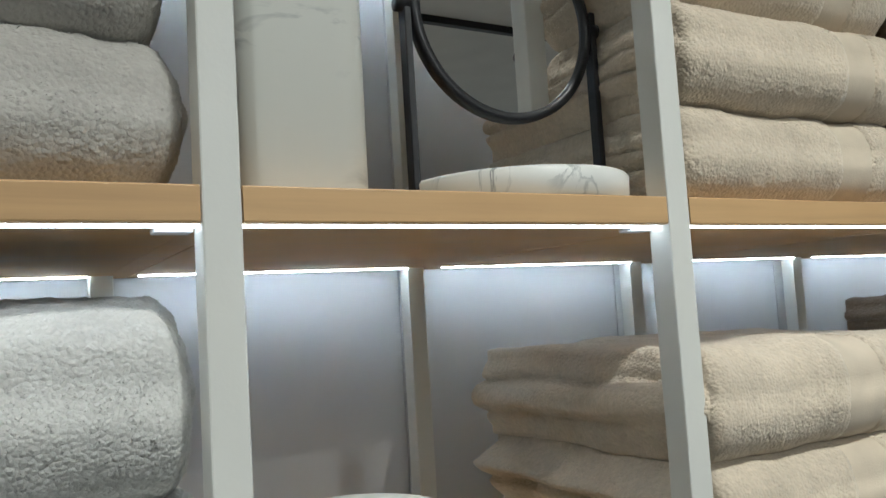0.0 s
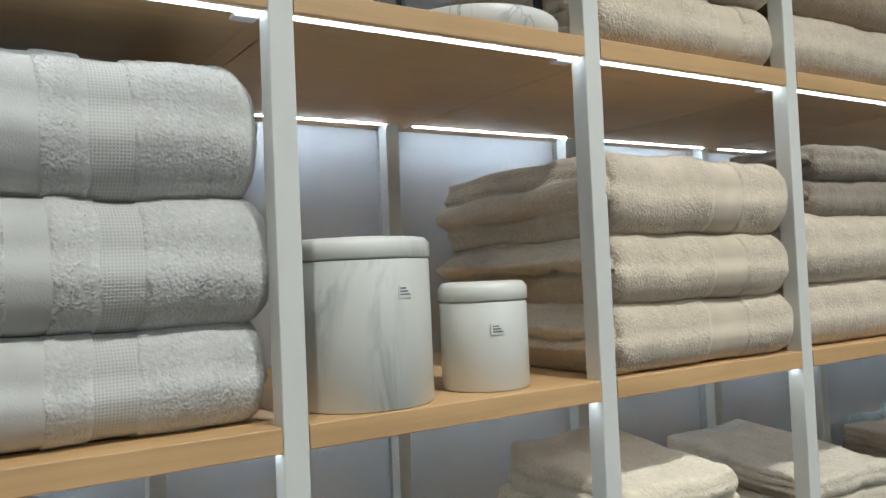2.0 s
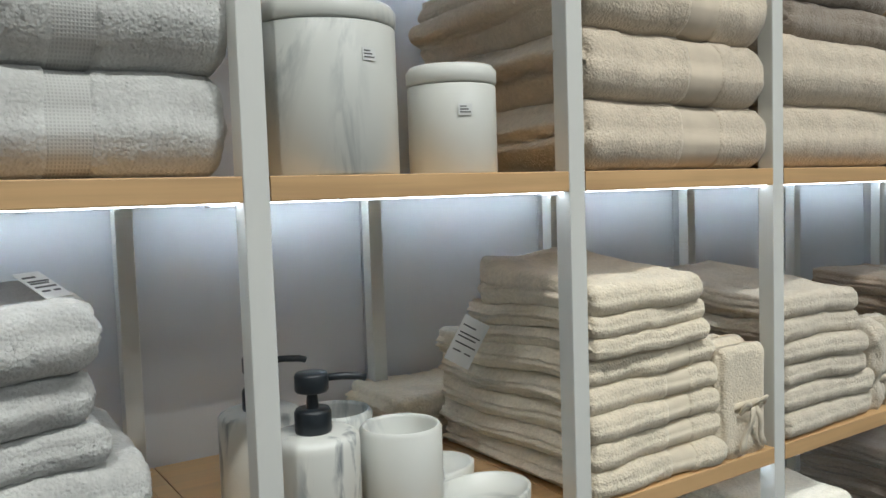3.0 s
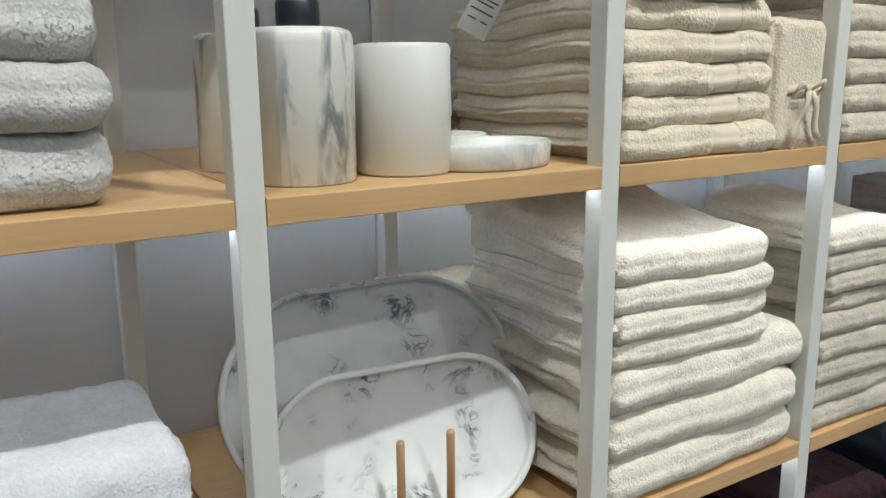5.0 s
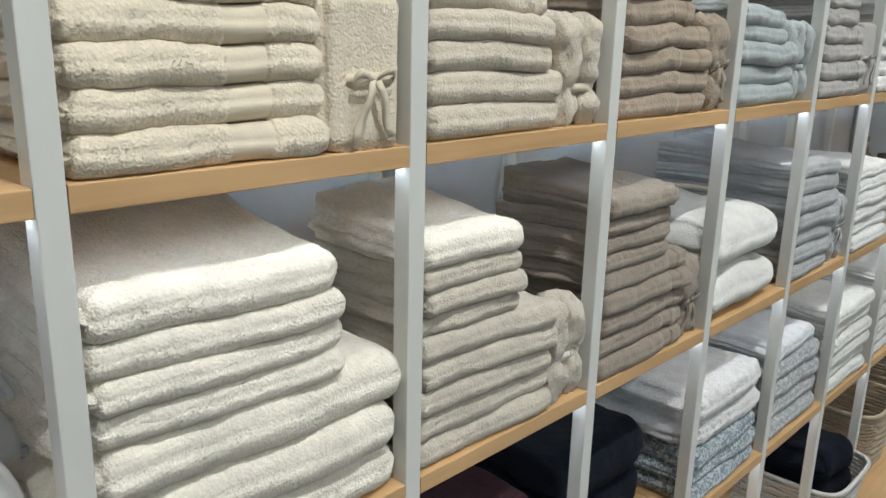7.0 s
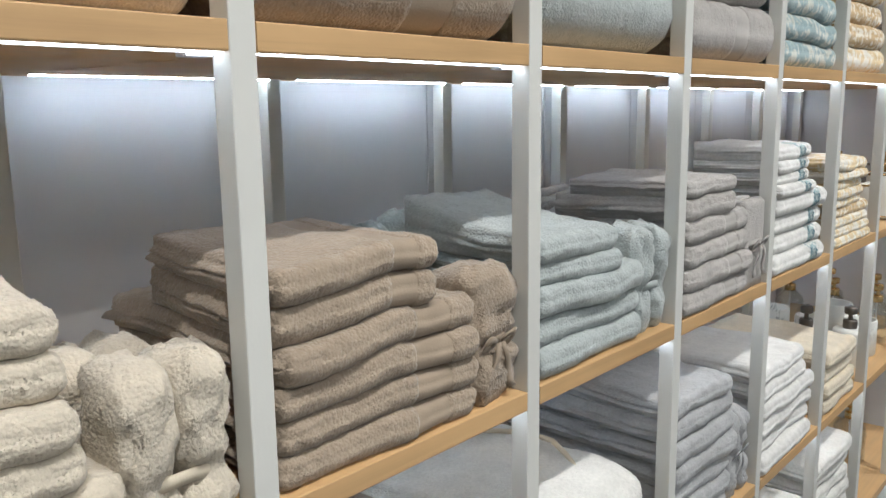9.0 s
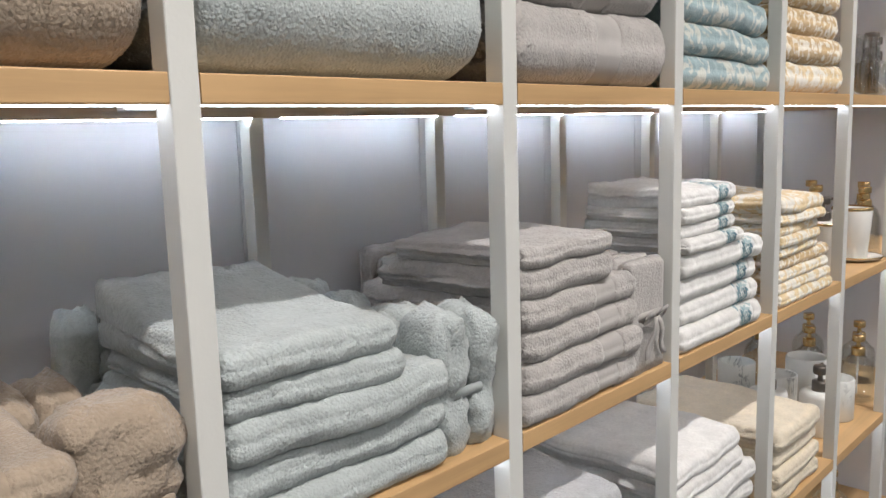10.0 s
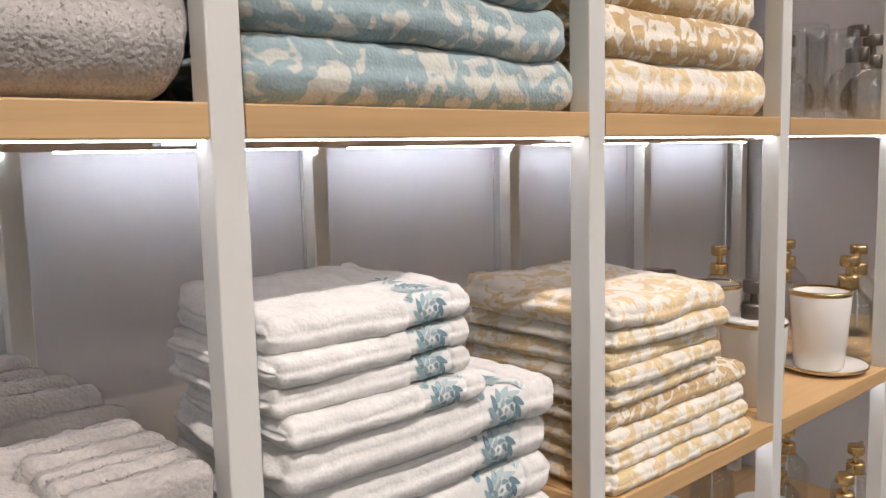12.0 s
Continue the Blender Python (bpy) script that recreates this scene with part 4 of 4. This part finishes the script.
# tall bin, standing above the canisters
b = thing("waste_bin", (0.072, 0.070, TOP["A"]), "tall white resin bin with smoky streaks", "waste bin", g)
bm = bmesh.new()
hgt = 0.262
rings = []
for r, z in ((0.0, 0.0), (0.043, 0.0), (0.046, 0.004), (0.0470, hgt - 0.03), (0.045, hgt - 0.01), (0.042, hgt), (0.040, hgt - 0.004), (0.040, hgt - 0.03), (0.0, hgt - 0.03)):
    if r == 0:
        rings.append([bm.verts.new((0, 0, z))])
    else:
        ring = []
        for k in range(48):
            a = 2 * math.pi * k / 48
            ca, sa = math.cos(a), math.sin(a)
            ring.append(bm.verts.new((r * math.copysign(abs(ca) ** 0.42, ca), r * math.copysign(abs(sa) ** 0.42, sa), z)))
        rings.append(ring)
for ra, rb in zip(rings, rings[1:]):
    for k in range(48):
        j = (k + 1) % 48
        if len(ra) == 1:
            bm.faces.new((ra[0], rb[j], rb[k]))
        elif len(rb) == 1:
            bm.faces.new((ra[k], ra[j], rb[0]))
        else:
            bm.faces.new((ra[k], ra[j], rb[j], rb[k]))
bmesh.ops.recalc_face_normals(bm, faces=bm.faces[:])
part("body", bm, M_BINSMOKE, b, "", True)
price_label(b, -0.022, -0.0472, 0.122, 0, 0.008, 0.013)

# vanity mirror on a round marble dish
MX, MY = 0.272, 0.094
mr = thing("vanity_mirror", (MX, MY, TOP["A"]), "round tilting mirror in a black frame on a marble dish", "mirror")
part("base", lathe_bm([(0, 0), (0.087, 0), (0.090, 0.002), (0.091, 0.020), (0.089, 0.0225), (0.085, 0.0225), (0.083, 0.020), (0.082, 0.010), (0, 0.010)], 64), M_STONE, mr, "white marble dish with grey veins", True)
for sgn in (-1, 1):
    part("upright", box_bm(sgn * 0.0915 - 0.003, sgn * 0.0915 + 0.003, -0.0055, 0.0055, 0.0, 0.178, 0.0008, 1), M_BLACK, mr)
    kn = part("pivot_knob", lathe_bm([(0, -0.006), (0.007, -0.006), (0.007, 0.004), (0, 0.004)], 20), M_BLACK, mr, "", True)
    kn.matrix_basis = pose(sgn * 0.093, 0, 0.162, 0, 90, 0)
fr = part("mirror_frame", lathe_bm([(0.0800, -0.005), (0.0875, -0.005), (0.0885, -0.003), (0.0885, 0.004), (0.0870, 0.006), (0.0810, 0.006), (0.0800, 0.0045), (0.0800, -0.005)], 72), M_BLACK, mr, "thin black metal ring", True)
gl = part("mirror_glass", lathe_bm([(0, 0.002), (0.0803, 0.002)], 72), M_MIRROR, fr, "clean mirror glass", False)
bk = part("mirror_back", lathe_bm([(0.0803, -0.004), (0, -0.004)], 72), M_BLACK, fr)
fr.matrix_basis = pose(0, 0, 0.162, 90, 0, 0)

# oval trays leaning behind a wooden stand


def stadium(w, h, steps, closed=True):
    """An oval body lying flat, from (inset, height) steps outside to inside."""
    def ring(bm, inset, z):
        r = h / 2 - inset
        half = w / 2 - h / 2
        out = []
        for k in range(64):
            a = 2 * math.pi * k / 64
            out.append(bm.verts.new((math.copysign(half, math.cos(a)) + r * math.cos(a), r * math.sin(a), z)))
        return out
    bm = bmesh.new()
    rs = [ring(bm, i, z) for i, z in steps]
    for ra, rb in zip(rs, rs[1:]):
        for k in range(64):
            bm.faces.new((ra[k], ra[(k + 1) % 64], rb[(k + 1) % 64], rb[k]))
    if closed:
        bm.faces.new(rs[0][::-1])
        bm.faces.new(rs[-1])
    return bm


def tray(w, h, d, m, label):
    ob = tagged(part("tray", stadium(w, h, ((0.006, 0), (0.002, 0.002), (0, 0.006), (0, d - 0.004), (0.005, d - 0.004), (0.006, 0.008), (0.009, 0.005))), M_MARBLE2, None, "", True), label, "tray", g)
    part("rim", stadium(w, h, ((0.0, d - 0.0055), (-0.0008, d - 0.004), (-0.0006, d - 0.001), (0.001, d), (0.0045, d), (0.0058, d - 0.001), (0.006, d - 0.0055)), False), M_MARBLE2, ob, "rounded tray rim", True)
    ob.matrix_world = m


g = "oval trays in the wooden stand"
tray(0.294, 0.166, 0.016, pose(0.200, 0.122, TOP["D"] + 0.0775, 68, 0, -6), "oval white tray with inky grey streaks")
tray(0.345, 0.235, 0.018, pose(0.205, 0.200, TOP["D"] + 0.1115, 68, 0, -4), "large oval white tray with inky grey streaks")
st = thing("tray_stand", (0.197, 0.080, TOP["D"]), "small beech stand with two upright dowels", "stand", g, "", -6)
part("front_rail", box_bm(-0.036, 0.036, -0.036, -0.014, 0, 0.020, 0.0015), M_WOOD, st)
for sgn in (-1, 1):
    part("foot", box_bm(sgn * 0.030 - 0.006, sgn * 0.030 + 0.006, -0.0138, 0.16, 0, 0.016, 0.001), M_WOOD, st)
    dw = part("dowel", lathe_bm([(0, 0.016), (0.0042, 0.016), (0.0042, 0.104), (0.0034, 0.1065), (0, 0.107)], 16), M_WOODY, st, "", True)
    dw.matrix_basis = pose(sgn * 0.027, -0.004, 0)

# hang tags on the cream stack and the white stack


def hang_tag(x, y, z, rx, rz, w=0.034, h=0.055, ry=0):
    t = thing("price_tag", (x, y, z), "white printed cardboard price tag", "price tag", "price tags")
    c = part("card", box_bm(-w / 2, w / 2, -0.0004, 0.0004, -h, 0), M_PAPER, t)
    for k, (a, b_, zz) in enumerate(((-0.4, 0.1, -0.18), (-0.4, 0.4, -0.34), (-0.4, 0.3, -0.42), (-0.4, 0.4, -0.56), (-0.35, -0.05, -0.72), (0.1, 0.35, -0.72))):
        part("print_bar", box_bm(a * w, b_ * w, -0.0008, -0.0004, zz * h - 0.0018, zz * h), M_INK, c)
    t.matrix_world = pose(x, y, z, rx, ry, rz)
    return t


hang_tag(0.361, 0.190, TOP["C"] + 0.182, 0, -40, 0.034, 0.062, 28)
hang_tag(-0.150, 0.070, TOP["C"] + 0.290, -60, 40, 0.026, 0.036)

# ---- ceramic and glass accessories, bays 8 to 11 ----
g = "ceramic and glass bath accessories"


def ceramic_dispenser(x, y, z):
    d = thing("soap_dispenser", (x, y, z), "white ceramic soap dispenser with bronze rim and gunmetal pump", "soap dispenser", g)
    part("bottle", lathe_bm([(0, 0), (0.033, 0), (0.035, 0.003), (0.042, 0.104), (0.042, 0.106), (0.040, 0.1085), (0, 0.109)], 48), M_CERAMIC, d, "", True)
    part("rim", lathe_bm([(0.0421, 0.1020), (0.0427, 0.1025), (0.0427, 0.1055), (0.0419, 0.1065)], 48), M_GOLD, d, "thin bronze rim", True)
    pump(d, 0.108, M_BRONZE, 1.0, -10)
    return d


def ceramic_tumbler(x, y, z, saucer=True):
    if saucer:
        p = thing("soap_dish", (x + 0.005, y - 0.004, z), "round white ceramic dish with bronze rim", "soap dish", g)
        part("dish", lathe_bm([(0, 0), (0.040, 0), (0.058, 0.006), (0.061, 0.010), (0.0595, 0.0108), (0.056, 0.0095), (0.040, 0.0045), (0, 0.0040)], 48), M_CERAMIC, p, "", True)
        part("rim", lathe_bm([(0.0603, 0.0088), (0.0616, 0.0098), (0.0612, 0.0112), (0.0596, 0.0112)], 48), M_GOLD, p, "thin bronze rim", True)
        z += 0.0042
    c = thing("tumbler", (x, y, z), "white ceramic tumbler with a bronze rim", "tumbler", g)
    part("cup", lathe_bm([(0, 0), (0.031, 0), (0.034, 0.003), (0.042, 0.112), (0.0405, 0.114), (0.038, 0.112), (0.030, 0.008), (0, 0.008)], 48), M_CERAMIC, c, "", True)
    part("rim", lathe_bm([(0.0417, 0.108), (0.0424, 0.109), (0.0426, 0.113), (0.0405, 0.1152), (0.0378, 0.1125)], 48), M_GOLD, c, "thin bronze rim", True)


def plain_dispenser(x, y, z, h=0.095):
    d = thing("soap_dispenser", (x, y, z), "plain white stoneware soap dispenser with a gunmetal pump", "soap dispenser", g)
    part("bottle", lathe_bm([(0, 0), (0.039, 0), (0.041, 0.003), (0.041, h - 0.012), (0.038, h - 0.003), (0.030, h), (0, h)], 48), M_STONE, d, "", True)
    pump(d, h, M_BRONZE, 1.1, 15)


def glass_dispenser(x, y, z, r=0.036, h=0.105):
    d = thing("glass_dispenser", (x, y, z), "cut clear glass soap dispenser with a gold pump", "soap dispenser", g)
    outer = [(0, 0), (r - 0.004, 0), (r, 0.005), (r * 0.97, h * 0.35), (r, h * 0.66), (r * 0.9, h * 0.82), (r * 0.55, h * 0.94), (0.015, h)]
    inner = [(0.0125, h), (r * 0.50, h * 0.92), (r * 0.83, h * 0.80), (r - 0.004, h * 0.64), (r - 0.004, 0.012), (0, 0.010)]
    part("bottle", lathe_bm(outer + inner, 72, 1, 1, 0.0012, 18), M_GLASS, d, "", True)
    part("dip_tube", lathe_bm([(0.002, 0.012), (0.002, h)], 8), M_CLIP, d, "", True)
    pump(d, h, M_GOLD, 1.0, 10)


def round_flask(x, y, z, r=0.046):
    d = thing("glass_dispenser", (x, y, z), "round clear glass soap dispenser with a bronze pump", "soap dispenser", g)
    turn = [(r * math.sin(math.pi * k / 14), r * 0.96 - r * 0.96 * math.cos(math.pi * k / 14)) for k in range(2, 13)]
    hole = [(q * 0.93, 0.006 + w_ * 0.94) for q, w_ in reversed(turn)]
    part("bottle", lathe_bm([(0, turn[0][1])] + turn + [(0.015, r * 1.98), (0.0125, r * 1.98)] + hole + [(0, hole[-1][1])], 56), M_GLASS, d, "", True)
    pump(d, r * 1.98, M_BRONZE, 1.1, 10)


def glass_tumbler(x, y, z, h=0.122):
    c = thing("glass_tumbler", (x, y, z), "ribbed clear glass tumbler", "tumbler", g)
    part("cup", lathe_bm([(0, 0), (0.029, 0), (0.032, 0.004), (0.034, h - 0.002), (0.033, h), (0.0315, h - 0.002), (0.0292, 0.016), (0, 0.013)], 112, 1, 1, 0.0016, 14), M_GLASS, c, "", True)


def pot(x, y, z, r=0.036, h=0.07):
    c = thing("pot", (x, y, z), "plain white stoneware pot", "pot", g)
    part("cup", lathe_bm(vessel(r, h, 0.005, 0.003), 40), M_STONE, c, "", True)


# rows of dispenser and tumbler, with the glass bottles beside them
for x, y in ((2.826, 0.062), (2.828, 0.215), (2.832, 0.365)):
    ceramic_dispenser(x, y, TOP["C"])
for x, y, saucer in ((3.030, 0.066, True), (3.012, 0.225, False), (2.990, 0.365, False)):
    ceramic_tumbler(x, y, TOP["C"], saucer)
for x, y in ((3.150, 0.075), (3.155, 0.185), (3.150, 0.295), (3.300, 0.120), (3.310, 0.250)):
    glass_dispenser(x, y, TOP["C"])
for x, y in ((2.935, 0.062), (3.022, 0.058), (2.960, 0.150)):
    glass_tumbler(x, y, TOP["B"])
for x, y in ((3.165, 0.080), (3.180, 0.200), (3.300, 0.110)):
    round_flask(x, y, TOP["B"])
# level below
plain_dispenser(2.895, 0.075, TOP["D"])
plain_dispenser(2.838, 0.165, TOP["D"])
pot(2.948, 0.185, TOP["D"], 0.042, 0.100)
pot(2.985, 0.300, TOP["D"], 0.044, 0.100)
pot(3.010, 0.080, TOP["D"], 0.042, 0.095)
pot(3.075, 0.165, TOP["D"], 0.048, 0.115)
pot(2.850, 0.300, TOP["D"], 0.042, 0.060)
for x, y in ((3.175, 0.080), (3.190, 0.200), (3.180, 0.320), (3.320, 0.120), (3.330, 0.250)):
    glass_dispenser(x, y, TOP["D"], 0.039, 0.110)
pot(2.83, 0.09, TOP["E"], 0.05, 0.09)
glass_dispenser(3.010, 0.180, TOP["E"], 0.044, 0.125)
glass_dispenser(3.150, 0.120, TOP["E"], 0.044, 0.125)

# ---- folded bathrobes, bay 4 ----
g = "folded bathrobes"
z = TOP["D"]
for k, (T, w) in enumerate(((0.085, 0.29), (0.095, 0.285))):
    SEED[0] += 1
    ob = towel(w, 0.31, T, "white", SEED[0], 2, (), 0.012, 0.0012, 0.0, 0.05, "folded_bathrobe", 0.006, 0.75)
    ob.matrix_world = pose(bx(4) + 0.006, 0.0, z, 0, 0, 1.5 * k)
    tagged(ob, "plump white bathrobe folded on the shelf", "bathrobe", g)
    pts = [(0.16 + 0.07 * math.sin(q * 0.34), 0.02 + 0.028 * q, T * (0.72 + 0.40 * min(1, q / 4))) for q in range(9)]
    part("collar_piping", tube_bm(pts, 0.004, 8), WEAVE["ivory"], ob, "rolled collar seam", True)
    z += T * 0.98

# ---- lower shelves: throws, dark textiles, baskets ----
g = "throws and blankets on the lower shelf"
TERRY["knit"] = terry("blue_grey_knit", (0.20, 0.26, 0.30), 1.6, ((0.50, 0.54, 0.56), 120.0, 0.5))
TERRY["greyknit"] = terry("grey_knit", (0.34, 0.35, 0.36), 1.5, ((0.55, 0.56, 0.57), 130.0, 0.54))
WEAVE["knit"] = WEAVE["greyknit"] = WEAVE["ash"]
stack([tw(0.036, 0.27, "knit", layers=2), tw(0.036, 0.274, "knit", layers=2), tw(0.038, 0.272, "knit", layers=2), tw(0.052, 0.275, "bubble", layers=2, fine=0.0045), tw(0.056, 0.272, "bubble", layers=2, fine=0.0045)],
      bx(4) + 0.02, TOP["E"], "textured throw folded in a stack", g, 0.004, 0.32, "throw", "throw")
stack([tw(0.044, 0.27, "greyknit", layers=2) for _ in range(4)] + [tw(0.04, 0.24, "cloud", layers=2, lift=0.03)],
      bx(5) + 0.015, TOP["E"], "grey knitted throw folded in a stack", g, 0.004, 0.32, "throw", "throw")
stack([tw(0.036, 0.28, "white", layers=2) for _ in range(6)], bx(6) + 0.01, TOP["E"], "white throw folded in a stack", g, 0.004, 0.32, "throw", "throw")
stack([tw(0.036, 0.27, "white", layers=2) for _ in range(7)], bx(7) + 0.01, TOP["E"], "white throw folded in a stack", g, 0.004, 0.32, "throw", "throw")
stack([tw(0.040, 0.075, "ivory", layers=2, low=0.012) for _ in range(3)], bx(2) + 0.240, TOP["E"], "rumpled cream knitted throw beside the dark stack", g, 0.0, 0.22, "throw", "throw")
stack([tw(0.03, 0.225, "plum", layers=2) for _ in range(8)], bx(2) + 0.006, TOP["E"], "dark plum ribbed throw folded in a stack", g, 0.01, 0.30, "throw", "throw")
stack([tw(0.10, 0.29, "navy", layers=2, low=0.01, rend=0.04), tw(0.09, 0.27, "navy", layers=2, low=0.012, rend=0.04)], bx(3) + 0.012, TOP["E"], "dark navy plush throw in loose folds", g, 0.06, 0.30, "throw", "throw")
stack([tw(0.10, 0.30, "navy", layers=2, low=0.01), tw(0.10, 0.30, "navy", layers=2, low=0.01)], bx(1) + 0.01, TOP["E"], "dark navy plush throw in loose folds", g, 0.02, 0.34, "throw", "throw")


def basket(x, y, z, w, d, h, mat, label):
    """A woven basket: stakes and rows of weaving as real bars."""
    root = thing("wicker_basket", (x, y, z), label, "basket", "wicker baskets")
    rows = int(h / 0.011)
    n = 40
    vs, fs = [], []
    for k in range(rows):
        for a_ in range(n):
            a = 2 * math.pi * a_ / n
            ca, sa = math.cos(a), math.sin(a)
            fl = 0.88 + 0.12 * k / rows
            wv = 0.0022 * (1 if (a_ + k) % 2 else -1)
            px = (w / 2 * math.copysign(abs(ca) ** 0.4, ca)) * fl
            py = (d / 2 * math.copysign(abs(sa) ** 0.4, sa)) * fl
            for dz, o in ((0.0, -0.002), (0.0055, 0.0022), (0.0105, -0.002)):
                vs.append((px + (wv + o) * ca, py + (wv + o) * sa, k * 0.011 + dz))
        base = k * n * 3
        for a_ in range(n):
            b_ = (a_ + 1) % n
            for q in range(2):
                fs.append((base + a_ * 3 + q, base + b_ * 3 + q, base + b_ * 3 + q + 1, base + a_ * 3 + q + 1))
    me = bpy.data.meshes.new("weave")
    me.from_pydata(vs, [], fs)
    wo = mesh_ob("weave", me, mat, root, "", True)
    sol = wo.modifiers.new("thickness", "SOLIDIFY")
    sol.thickness = 0.004
    part("base", box_bm(-w * 0.42, w * 0.42, -d * 0.42, d * 0.42, 0, 0.006), mat, root)
    ring = []
    for a_ in range(49):
        a = 2 * math.pi * a_ / 48
        ca, sa = math.cos(a), math.sin(a)
        ring.append((w / 2 * math.copysign(abs(ca) ** 0.4, ca), d / 2 * math.copysign(abs(sa) ** 0.4, sa), rows * 0.011))
    part("rim", tube_bm(ring, 0.006, 10), mat, root, "thick plaited rim", True)


BASE = 0.085
basket(bx(6) + 0.16, 0.09, BASE, 0.30, 0.30, 0.13, M_WICKER2, "low whitewashed wicker basket on the plinth")
basket(bx(7) + 0.16, 0.12, BASE, 0.28, 0.30, 0.20, M_RATTAN, "natural wicker basket on the plinth")
basket(bx(8) + 0.16, 0.12, BASE, 0.28, 0.30, 0.20, M_RATTAN, "natural wicker basket on the plinth")
stack([tw(0.11, 0.23, "navy", layers=2, low=0.012, rend=0.05), tw(0.08, 0.20, "navy", layers=2, low=0.016, rend=0.05, lift=0.05)], bx(6) + 0.045, BASE + 0.0075, "black plush throw heaped in a basket", g, -0.02, 0.22, "throw", "throw")
